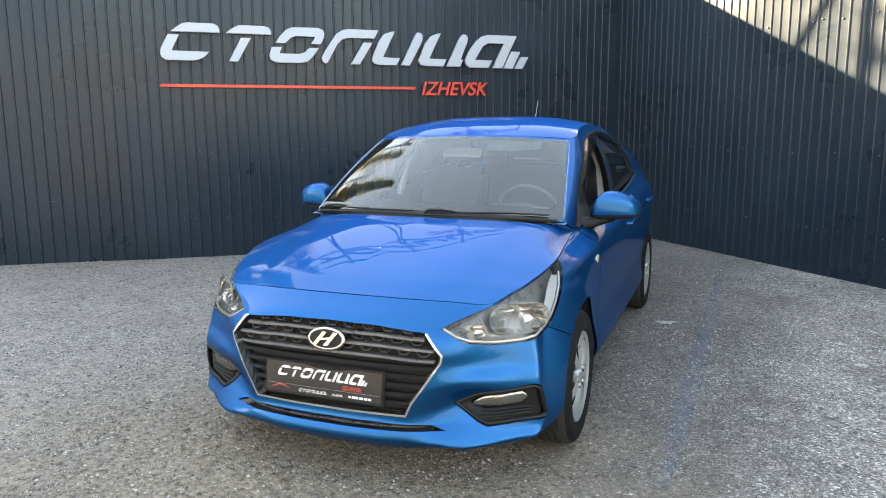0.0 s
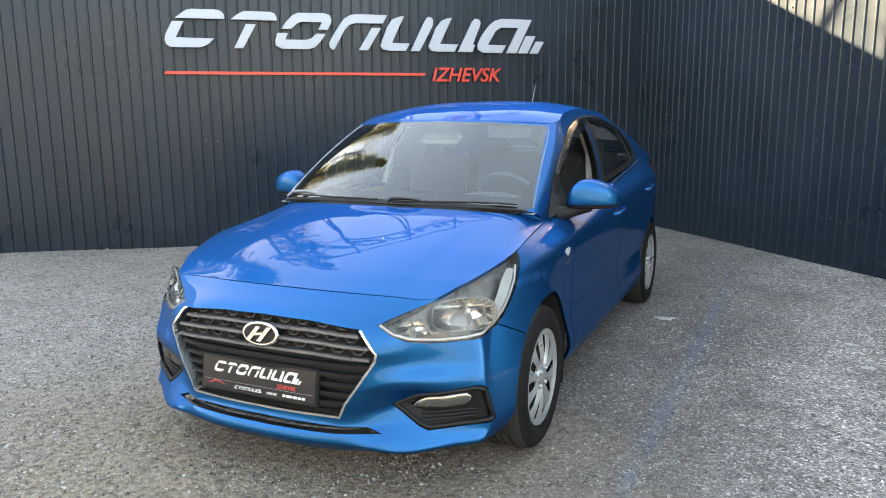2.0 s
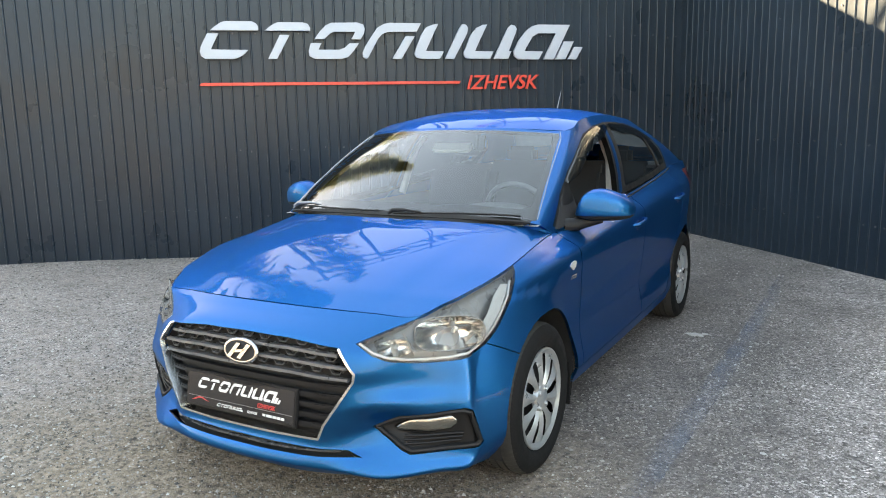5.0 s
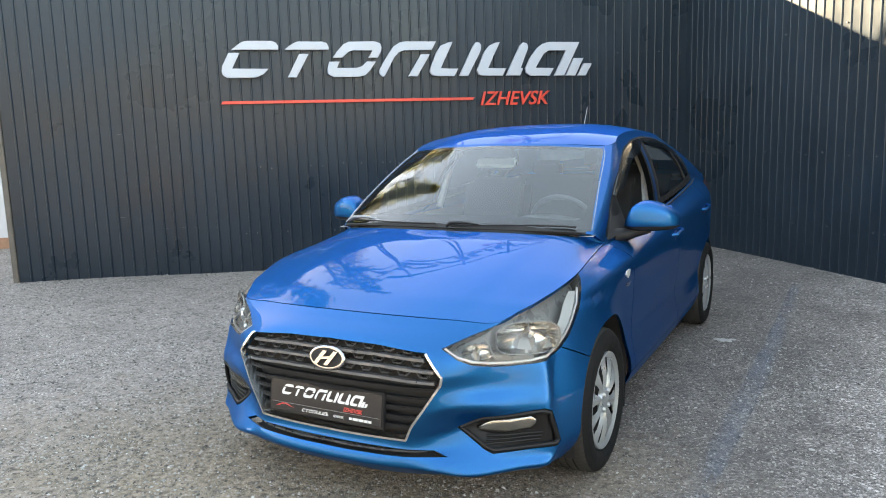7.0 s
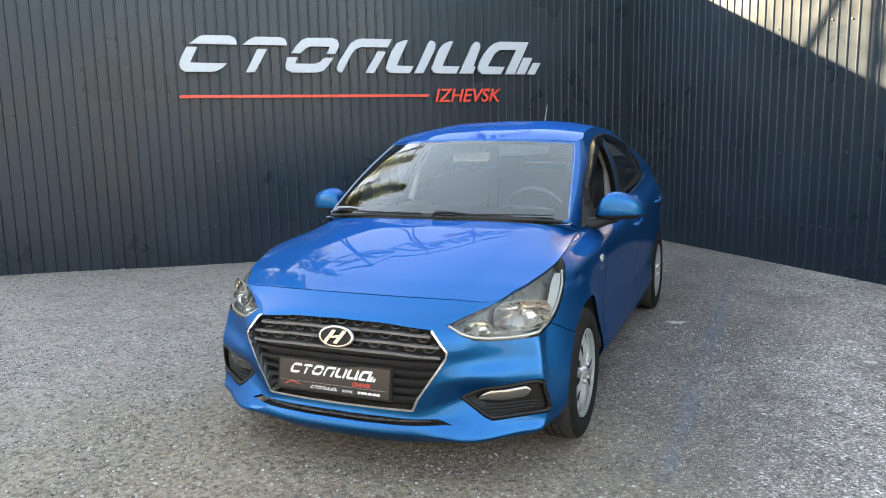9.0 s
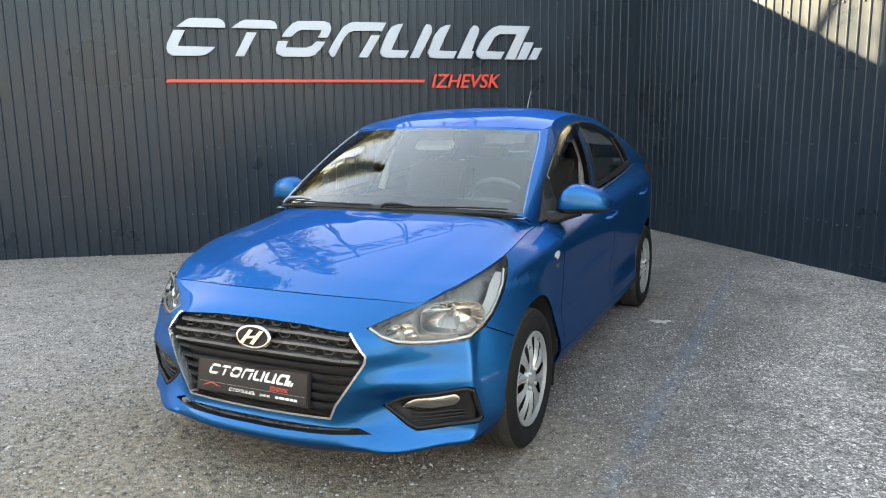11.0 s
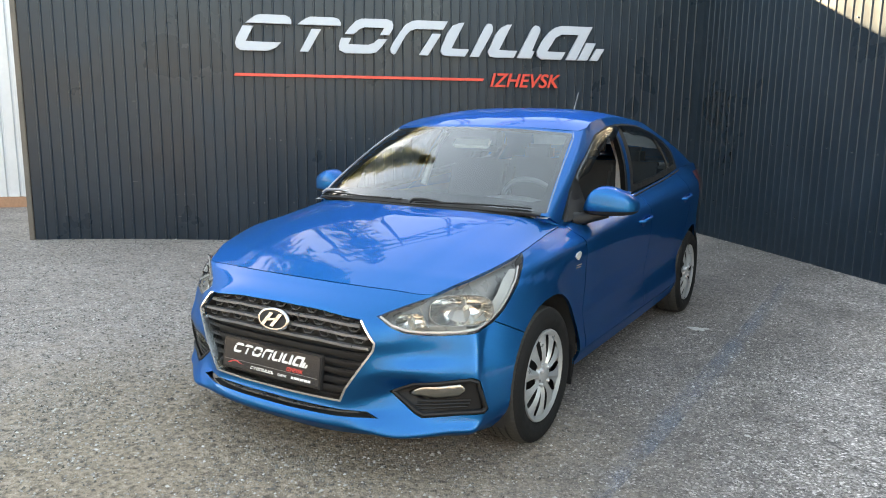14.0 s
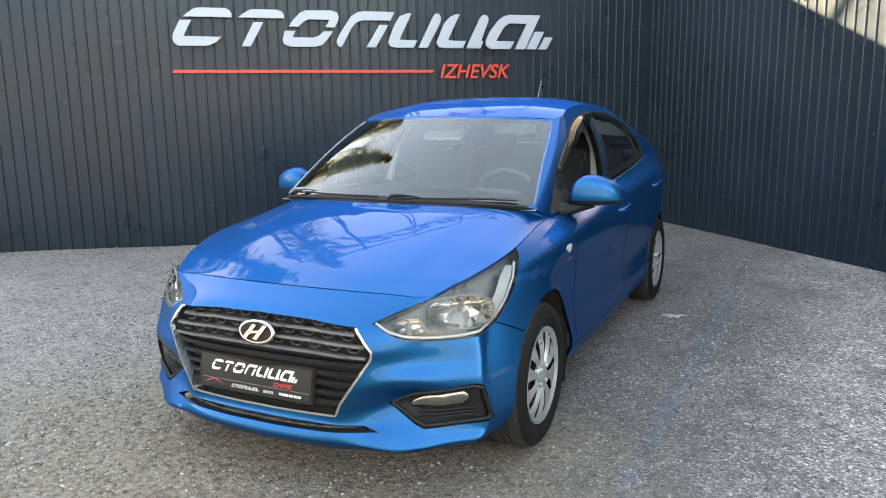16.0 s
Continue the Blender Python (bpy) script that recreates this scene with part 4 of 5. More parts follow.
# honeycomb: two zigzag ribs to a row
for z0, z1, xe in ((0.632, 0.664, 0.36), (0.592, 0.622, 0.40), (0.552, 0.582, 0.425)):
    n = int(2 * xe / 0.075)
    for up in (0, 1):
        pts = []
        for i in range(n + 1):
            x = -xe + 2 * xe * i / n
            w = 2 * xe / n
            lo, hi = (z0, (z0 + z1) / 2 + 0.004) if not up else (z1, (z0 + z1) / 2 + 0.004)
            if i < n:
                pts += [(x, hi), (x + w * 0.18, hi), (x + w * 0.38, lo if not up else z1 - 0.002), (x + w * 0.72, lo if not up else z1 - 0.002), (x + w * 0.92, hi)]
        bm = bmesh.new()
        path = []
        for x, z in pts:
            zz = z + 0.012 * (1 - (x / 0.45) ** 2)
            p = on_body(x, zz, FRONT_VIEW)[0]
            path.append((p + Vector((0, 0.026, 0)), Vector((0, -1, 0)), Vector((0, 0, 1))))
        band(bm, path, 0.0045, 0.022)
        part("honeycomb_rib", bm, RIB, grille)

# oval badge with a slanted mark
def oval(bm, a, b, tube_r, m, steps=44):
    for_ring = []
    for k in range(steps):
        t = 2 * math.pi * k / steps
        c = Vector((a * math.cos(t), 0, b * math.sin(t)))
        n = Vector((math.cos(t) / a, 0, math.sin(t) / b)).normalized()
        for_ring.append([bm.verts.new(m @ (c + n * tube_r * 1.15 * math.cos(s) + Vector((0, -tube_r * 0.9 * math.sin(s), 0)))) for s in (i * math.pi / 4 for i in range(8))])
    for k in range(steps):
        q, r = for_ring[k], for_ring[(k + 1) % steps]
        for i in range(8):
            bm.faces.new((q[i], q[(i + 1) % 8], r[(i + 1) % 8], r[i]))


BADGE = mat("badge_chrome", (0.40, 0.40, 0.41), 0.2, 1.0)
badge_at = Matrix.Translation(on_body(0, 0.597, FRONT_VIEW)[0] + Vector((0, -0.006, 0))) @ pose(0, 0, 0, -12, 0, 0)
badge = part("badge", prism(bmesh.new(), [(0.073 * math.cos(t), 0.038 * math.sin(t)) for t in (i * math.pi / 18 for i in range(36))], 0.006, badge_at), MATT, car, "oval chrome badge")
bm = bmesh.new()
oval(bm, 0.073, 0.0385, 0.0074, badge_at)
part("badge_ring", bm, BADGE, badge)
bm = bmesh.new()
for sx in (-1, 1):
    prism(bm, [(sx * 0.024 - 0.030, -0.026), (sx * 0.024 - 0.012, -0.028), (sx * 0.024 + 0.030, 0.026), (sx * 0.024 + 0.012, 0.028)], 0.014, badge_at)
prism(bm, [(-0.034, -0.010), (0.020, -0.001), (0.034, 0.010), (-0.020, 0.001)], 0.014, badge_at)
part("badge_mark", bm, BADGE, badge)

# lettered dealer plate
PLATE = pose(-0.022, -0.742, 0.420, -9, 0, 0)
bm = bmesh.new()
prism(bm, [(-0.268, -0.068), (0.268, -0.068), (0.268, 0.068), (-0.268, 0.068)], 0.012, PLATE @ Matrix.Translation((0, 0.012, 0)), 0.003)
plate = part("plate", bm, BLACK, car, "black plate with white and red lettering")
bm = bmesh.new()
prism(bm, [(-0.258, -0.058), (0.258, -0.058), (0.258, 0.060), (-0.258, 0.060)], 0.002, PLATE)
part("plate_face", bm, mat("plate_face", (0.012, 0.012, 0.014), 0.22), plate)


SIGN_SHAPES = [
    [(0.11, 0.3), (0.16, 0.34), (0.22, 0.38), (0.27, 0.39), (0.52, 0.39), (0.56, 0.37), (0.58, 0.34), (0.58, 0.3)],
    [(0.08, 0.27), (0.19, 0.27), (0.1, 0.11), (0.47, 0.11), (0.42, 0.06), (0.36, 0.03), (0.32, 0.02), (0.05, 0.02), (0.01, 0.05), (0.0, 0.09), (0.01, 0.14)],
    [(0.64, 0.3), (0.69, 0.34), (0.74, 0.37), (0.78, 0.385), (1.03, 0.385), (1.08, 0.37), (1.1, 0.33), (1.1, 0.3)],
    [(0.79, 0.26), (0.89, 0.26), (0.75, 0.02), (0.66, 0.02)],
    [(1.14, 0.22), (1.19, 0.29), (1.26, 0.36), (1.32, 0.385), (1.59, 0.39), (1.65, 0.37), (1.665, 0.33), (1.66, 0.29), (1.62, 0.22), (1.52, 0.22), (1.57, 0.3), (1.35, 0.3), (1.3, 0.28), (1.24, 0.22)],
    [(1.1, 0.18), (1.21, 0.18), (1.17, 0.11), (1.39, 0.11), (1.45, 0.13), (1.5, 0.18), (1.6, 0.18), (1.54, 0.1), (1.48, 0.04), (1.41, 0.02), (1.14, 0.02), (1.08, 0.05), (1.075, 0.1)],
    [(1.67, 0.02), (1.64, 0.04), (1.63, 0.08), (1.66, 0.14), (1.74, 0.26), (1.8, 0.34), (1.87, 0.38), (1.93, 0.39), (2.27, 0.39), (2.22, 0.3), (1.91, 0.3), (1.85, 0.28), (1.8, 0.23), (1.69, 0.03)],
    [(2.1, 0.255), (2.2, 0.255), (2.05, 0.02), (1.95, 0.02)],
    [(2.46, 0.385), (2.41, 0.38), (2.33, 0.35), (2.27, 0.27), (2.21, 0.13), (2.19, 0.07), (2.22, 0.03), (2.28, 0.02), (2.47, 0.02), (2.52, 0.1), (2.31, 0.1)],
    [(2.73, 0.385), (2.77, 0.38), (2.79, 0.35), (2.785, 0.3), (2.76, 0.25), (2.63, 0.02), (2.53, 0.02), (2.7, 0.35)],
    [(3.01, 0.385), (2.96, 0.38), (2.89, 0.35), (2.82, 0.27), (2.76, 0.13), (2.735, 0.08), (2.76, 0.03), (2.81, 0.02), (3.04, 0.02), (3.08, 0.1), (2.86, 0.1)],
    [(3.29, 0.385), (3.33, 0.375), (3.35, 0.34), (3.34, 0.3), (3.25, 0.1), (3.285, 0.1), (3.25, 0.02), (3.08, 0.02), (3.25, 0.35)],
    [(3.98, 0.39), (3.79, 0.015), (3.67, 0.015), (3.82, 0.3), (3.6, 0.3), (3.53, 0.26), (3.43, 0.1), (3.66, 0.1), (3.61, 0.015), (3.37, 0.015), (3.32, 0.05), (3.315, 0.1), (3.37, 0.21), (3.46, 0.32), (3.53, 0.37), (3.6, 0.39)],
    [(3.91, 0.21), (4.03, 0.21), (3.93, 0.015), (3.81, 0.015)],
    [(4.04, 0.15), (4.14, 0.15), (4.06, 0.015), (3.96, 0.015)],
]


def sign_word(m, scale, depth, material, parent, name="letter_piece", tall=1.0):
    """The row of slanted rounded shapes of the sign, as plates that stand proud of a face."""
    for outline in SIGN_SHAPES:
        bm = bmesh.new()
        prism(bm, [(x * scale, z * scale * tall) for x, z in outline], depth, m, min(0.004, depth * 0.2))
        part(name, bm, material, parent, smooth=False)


def words(text, m, height, depth, material, parent, name, slant=0.25, squeeze=1.0):
    """Slanted block letters in the built-in font, left-aligned on the origin, facing local -y."""
    for_curve = bpy.data.curves.new(name, "FONT")
    for_curve.body, for_curve.size, for_curve.extrude, for_curve.shear = text, 1.0, 0.02, slant
    for_curve.offset = 0.012
    ob = new(name + "_tmp", for_curve)
    bpy.context.view_layer.update()
    me = bpy.data.meshes.new_from_object(ob.evaluated_get(bpy.context.evaluated_depsgraph_get()))
    bpy.data.objects.remove(ob)
    xs = [v.co.x for v in me.vertices]
    ys = [v.co.y for v in me.vertices]
    k = height / (max(ys) - min(ys))
    low, left = min(ys), min(xs)
    for v in me.vertices:
        v.co = m @ Vector(((v.co.x - left) * k * squeeze, -depth / 2 - v.co.z / 0.02 * depth / 2, (v.co.y - low) * k))
    me.materials.clear()
    me.materials.append(material)
    ob = new(name, me)
    ob.parent = parent
    return ob


PLATE_WHITE = mat("plate_white", (0.55, 0.55, 0.56), 0.4)
PLATE_RED = mat("plate_red", (0.5, 0.03, 0.03), 0.4)
FACE = PLATE @ Matrix.Translation((0, -0.002, 0))
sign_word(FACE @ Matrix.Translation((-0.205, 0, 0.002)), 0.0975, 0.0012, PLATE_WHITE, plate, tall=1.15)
words("IZHEVSK", FACE @ Matrix.Translation((0.090, 0, -0.023)), 0.016, 0.0012, PLATE_RED, plate, "small_word")
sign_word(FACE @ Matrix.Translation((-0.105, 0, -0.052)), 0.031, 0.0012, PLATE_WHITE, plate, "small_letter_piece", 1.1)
words("IZHEVSK", FACE @ Matrix.Translation((0.045, 0, -0.051)), 0.009, 0.0012, PLATE_WHITE, plate, "small_word")
bm = bmesh.new()
for x0, w in ((0.118, 0.012), (0.134, 0.026), (0.164, 0.018), (0.186, 0.014), (0.203, 0.014)):
    prism(bm, [(x0, -0.050), (x0 + w, -0.050), (x0 + w, -0.041), (x0, -0.041)], 0.0012, FACE)
part("plate_bars", bm, PLATE_WHITE, plate, "row of small white bars")
bm = bmesh.new()
prism(bm, [(-0.235, -0.045), (-0.215, -0.036), (-0.200, -0.030), (-0.180, -0.030), (-0.165, -0.037), (-0.145, -0.042), (-0.165, -0.040), (-0.185, -0.034), (-0.205, -0.036), (-0.215, -0.042)], 0.0012, FACE)
part("plate_emblem", bm, PLATE_RED, plate)
bm = bmesh.new()
prism(bm, [(-0.25, -0.0285), (0.25, -0.0285), (0.25, -0.0275), (-0.25, -0.0275)], 0.001, FACE)
part("plate_line", bm, mat("plate_line", (0.2, 0.2, 0.2), 0.4), plate)

# lower intake
back = shifted(intake_skin, 0.05)
intake_skin.free()
intake = part("lower_intake", back, MATT, car, "black slot over the bumper lip")
for z in (0.276, 0.290):
    front_bar("intake_slat", [(-0.39, z), (0, z + 0.004), (0.39, z)], 0.026, 0.006, 0.015, RIB, intake)

# ---- headlamps and fog lamps ----
REFLECTOR = mat("lamp_reflector", (0.72, 0.71, 0.69), 0.17, 1.0)
HOUSING = weathered("lamp_housing", (0.19, 0.183, 0.175), 0.30, 20, 0.1, 0.3)
PALE_REFLECTOR = mat("pale_reflector", (0.38, 0.365, 0.34), 0.35, 0.5)
LAMP_WHITE = mat("lamp_white", (0.45, 0.445, 0.43), 0.3, 0.3)
FOG_WHITE = mat("fog_reflector", (0.33, 0.327, 0.31), 0.2, 1.0)


def corner_point(sx, p, z, inset=0.0):
    """A point of the car's front corner in the lamp's own view, set back along that view."""
    e1, e2 = lamp_view(sx)
    w = Vector((sx * math.sin(LAMP_A), -math.cos(LAMP_A), 0))
    hit = TREE.ray_cast(e1 * p + e2 * z + w * 3, -w)
    return hit[0] - w * inset


def bowl(bm, sx, p, z, half_w, half_h, depth, inset, square=2.6, rings=9, steps=72):
    """A reflector bowl that opens forwards: rounded outline, curved depth."""
    e1, e2 = lamp_view(sx)
    w = Vector((sx * math.sin(LAMP_A), -math.cos(LAMP_A), 0))
    aim = (w * 0.35 + Vector((0, -1, 0)) * 0.9).normalized()
    c = corner_point(sx, p, z, inset)
    vs = []
    for r in range(rings + 1):
        t = r / rings
        row = []
        for k in range(steps):
            a = 2 * math.pi * k / steps
            ca, sa = math.cos(a), math.sin(a)
            f = (abs(ca) ** square + abs(sa) ** square) ** (-1 / square)
            fl = 1 + (0.30 * (k % 4 < 2) if 0.45 < t < 0.97 and (sa > 0.3 or ca > 0.55) else 0)
            row.append(bm.verts.new(c + e1 * half_w * f * ca * (0.12 + 0.88 * t) + e2 * half_h * f * sa * (0.12 + 0.88 * t) - aim * depth * (1 - t * t) * fl))
        vs.append(row)
    for a, b in zip(vs, vs[1:]):
        for k in range(steps):
            bm.faces.new((a[k], a[(k + 1) % steps], b[(k + 1) % steps], b[k]))
    bm.faces.new(vs[0])
    return c, aim


for sx in (1, -1):
    lens = lamp_skins[sx]
    house = shifted(lens, 0.062)
    wall = lens.copy()
    rim(wall, 0.062)
    bmesh.ops.delete(wall, geom=wall.faces[:len(lens.faces)], context="FACES")
    lamp = part("headlamp", house, HOUSING, car, "clear halogen headlamp with chrome reflectors")
    part("lamp_wall", wall, HOUSING, lamp)
    bm = bmesh.new()
    pts = [(-0.066, 0.653), (-0.025, 0.624), (0.026, 0.606), (0.09, 0.597), (0.154, 0.594), (0.24, 0.596), (0.302, 0.603), (0.362, 0.624), (0.413, 0.660), (0.449, 0.695), (0.494, 0.748), (0.518, 0.795)]
    tube(bm, [corner_point(sx, p, z, 0.010) for p, z in pts], 0.0055, 8)
    part("lamp_trim", bm, LAMP_WHITE, lamp, "pale light strip along the lamp's edge")
    bm = bmesh.new()
    c, aim = bowl(bm, sx, 0.246, 0.668, 0.124, 0.062, 0.062, 0.026, 2.8, 14, 96)
    bm.verts.ensure_lookup_table()
    edge_loop = [v.co.copy() for v in bm.verts[-96:]]
    part("main_reflector", bm, REFLECTOR, lamp)
    bm = bmesh.new()
    tube(bm, edge_loop + edge_loop[:1], 0.003, 6)
    part("reflector_rim", bm, HOUSING, lamp)
    bm = bmesh.new()
    tube(bm, [c - aim * 0.066, c - aim * 0.030], [0.009, 0.007], 12)
    part("bulb", bm, LAMP_WHITE, lamp)
    bm = bmesh.new()
    c2, aim2 = bowl(bm, sx, 0.050, 0.634, 0.060, 0.031, 0.032, 0.018, 2.4, 10, 64)
    part("side_reflector", bm, REFLECTOR, lamp)
    bm = bmesh.new()
    tube(bm, [c2 - aim2 * 0.026, c2 - aim2 * 0.008], [0.008, 0.006], 10)
    part("bulb", bm, LAMP_WHITE, lamp)
    bm = bmesh.new()
    tube(bm, [corner_point(sx, p, z, 0.03) for p, z in ((0.118, 0.605), (0.105, 0.63), (0.095, 0.66), (0.085, 0.675))], 0.004, 6)
    part("lamp_divider", bm, HOUSING, lamp)
    # pale corner reflector at the outer edge
    bm = bmesh.new()
    strip = [[corner_point(sx, p, z, d) for p, z, d in ((pa, za, 0.014), (pb, zb, 0.035))] for pa, za, pb, zb in
             ((0.352, 0.622, 0.300, 0.625), (0.405, 0.660, 0.365, 0.662), (0.445, 0.696, 0.405, 0.702), (0.487, 0.750, 0.442, 0.752), (0.507, 0.785, 0.482, 0.785))]
    skin(bm, strip)
    part("corner_reflector", bm, PALE_REFLECTOR, lamp, "pale reflector at the lamp's outer corner")
    ob = panel("lens", lens, LENS, lamp, "clear plastic lens", 0.003, SHELL_N)
    ob.visible_shadow = False
    # fog lamp in its black bezel
    fog = fog_skins[sx]
    deep = shifted(fog, 0.020)
    wall = fog.copy()
    rim(wall, 0.020)
    bmesh.ops.delete(wall, geom=wall.faces[:len(fog.faces)], context="FACES")
    n = len(wall.faces)
    deep_me = bpy.data.meshes.new("tmp")
    wall.to_mesh(deep_me)
    deep.from_mesh(deep_me)
    bpy.data.meshes.remove(deep_me)
    wall.free(), fog.free()
    bezel = part("fog_bezel", deep, BLACK, car, "black plastic bezel with fog lamp")
    mp, mz = sum(p for p, z in FOG) / len(FOG), sum(z for p, z in FOG) / len(FOG)
    loop = [(mp + (p - mp) * 0.93, mz + (z - mz) * 0.87) for p, z in FOG]
    bm = bmesh.new()
    ring = []
    for (pa, za), (pb, zb) in zip(loop, loop[1:] + loop[:1]):
        ring += [corner_point(sx, pa + (pb - pa) * k / 4, za + (zb - za) * k / 4, 0.006) for k in range(4)]
    tube(bm, ring + ring[:1], 0.009, 8)
    part("bezel_rim", bm, BLACK, bezel)
    for z in (0.322, 0.309, 0.296):
        bm = bmesh.new()
        tube(bm, [corner_point(sx, 0.075 + 0.2 * k / 8 - 0.4 * (0.322 - z), z + 0.010 * k / 8, 0.014) for k in range(9)], 0.0045, 6)
        part("bezel_slat", bm, BLACK, bezel)
    bm = bmesh.new()
    G = []
    for k in range(49):
        t = k / 48
        p = 0.045 + 0.205 * t
        zc = 0.348 + 0.027 * t
        hh = 0.029 * min(1, 0.25 + t * 3) * min(1, 0.35 + (1 - t) * 8)
        c = corner_point(sx, p, zc, 0.0)
        w = Vector((sx * math.sin(LAMP_A), -math.cos(LAMP_A), 0))
        G.append([c + Vector((0, 0, hh * math.cos(a))) + w * (0.012 * math.sin(a) - 0.014) for a in (i * math.pi / 8 for i in range(9))])
    skin(bm, G)
    fl = part("fog_lens", bm, LENS, bezel, "clear fog lamp lens")
    fl.visible_shadow = False
    bm = bmesh.new()
    skin(bm, [[p - Vector((sx * math.sin(LAMP_A), -math.cos(LAMP_A), 0)) * (0.010 + 0.0018 * (i % 4 < 2) + 0.0022 * (j % 4 < 2)) for j, p in enumerate(row)] for i, row in enumerate(G)])
    part("fog_reflector", bm, FOG_WHITE, bezel)

# ---- wheels ----
def wheel(at, sx):
    m = Matrix.Translation(at) @ Matrix.Diagonal((sx, 1, 1, 1))
    R = 0.300
    bm = bmesh.new()
    side = [(0.080, R - 0.007), (0.0925, 0.279), (0.0985, 0.266), (0.0985, 0.262), (0.101, 0.250), (0.101, 0.236), (0.0985, 0.232), (0.098, 0.224), (0.090, 0.211), (0.082, 0.205)]
    lathe(bm, side, m, 90)
    lathe(bm, [(-0.85 * x, r) for x, r in side[::-1]], m, 60)
    tread = bmesh.new()
    prof = [(-0.068, R - 0.007), (-0.058, R), (-0.044, R), (-0.043, R - 0.008), (-0.036, R - 0.008), (-0.035, R), (-0.010, R), (-0.009, R - 0.008), (-0.002, R - 0.008), (-0.001, R), (0.024, R), (0.025, R - 0.008), (0.032, R - 0.008), (0.033, R), (0.058, R), (0.070, R - 0.003), (0.080, R - 0.007), (0.088, R - 0.016)]
    lathe(tread, prof, m, 216)
    # slanting cuts between the tread blocks
    inv = m.inverted()
    for v in tread.verts:
        q = inv @ v.co
        k = int(round(math.atan2(q.z, q.y) / (2 * math.pi / 216) + abs(q.x - 0.01) * 45))
        if k % 3 == 0 and abs(q.x) > 0.034:
            v.co = m @ Vector((q.x, q.y * 0.979, q.z * 0.979))
    w = part("wheel", bm, RUBBER, car, "black tyre with a silver wheel cover")
    part("tread", tread, TREAD, w, "dusty tyre tread")
    m = m @ Matrix.Diagonal((1, 1.03, 1.03, 1))
    bm = bmesh.new()
    lathe(bm, [(0.084, 0.198), (0.091, 0.196), (0.092, 0.190), (0.086, 0.182), (0.080, 0.172)], m, 60)
    part("cover_ring", bm, SILVER, w)
    bm = bmesh.new()
    lathe(bm, [(0.035, 0.19), (0.030, 0.02), (0.030, 0.001)], m, 40)
    part("wheel_back", bm, MATT, w)
    n = 10
    for i in range(n):
        a0 = 2 * math.pi * (i + 0.5) / n
        bm = bmesh.new()
        rows = []
        for r, half, x in ((0.042, 0.31, 0.086), (0.058, 0.230, 0.091), (0.080, 0.185, 0.094), (0.105, 0.172, 0.094), (0.130, 0.182, 0.092), (0.155, 0.212, 0.088), (0.173, 0.245, 0.085), (0.188, 0.300, 0.084)):
            row = []
            for s in (-1, -0.6, 0, 0.6, 1):
                a = a0 + half * s + 0.02 * math.sin(math.pi * (r - 0.04) / 0.15)
                row.append(m @ Vector((x - 0.010 * abs(s) - (0.002 if abs(s) == 1 else 0), r * math.cos(a), r * math.sin(a))))
            rows.append(row)
        skin(bm, rows)
        part("spoke", bm, SILVER, w)
    bm = bmesh.new()
    lathe(bm, [(0.094, 0.001), (0.094, 0.020), (0.090, 0.030), (0.088, 0.052), (0.070, 0.058)], m, 36)
    part("hub_cap", bm, SILVER, w)
    for i in range(4):
        a = math.pi / 4 + i * math.pi / 2
        bm = bmesh.new()
        lathe(bm, [(0.099, 0.0005), (0.099, 0.006), (0.096, 0.009), (0.086, 0.010)], m @ Matrix.Translation((0, 0.043 * math.cos(a), 0.043 * math.sin(a))), 12)
        part("wheel_nut", bm, SATIN, w)
    return w


for sx in (1, -1):
    for y in (0, 2.6):
        wheel(Vector((sx * 0.764, y + 0.014, 0.300)), sx)
        # arch liner and mud flap
        bm = bmesh.new()
        G = []
        for x in (0.40, 0.828):
            G.append([Vector((sx * x, y + 0.045 + (0.404 if math.cos(a) > 0 else 0.382) * math.cos(a), 0.298 + 0.356 * math.sin(a))) for a in (math.pi * (-0.12 + 1.24 * k / 20) for k in range(21))])
        skin(bm, G)
        bm.faces.new([bm.verts.new(p) for p in G[0]])
        part("arch_liner", bm, MATT, car)
        bm = bmesh.new()
        box(bm, (0.16, 0.008, 0.20), (sx * 0.755, y + 0.395, 0.235), bevel=0.003)
        part("mud_flap", bm, BLACK, car)
bm = bmesh.new()
box(bm, (1.40, 3.9, 0.06), (0, 1.42, 0.235), bevel=0.01)
box(bm, (0.8, 1.1, 0.35), (0, 0.0, 0.42), bevel=0.02)
part("underbody", bm, MATT, car)

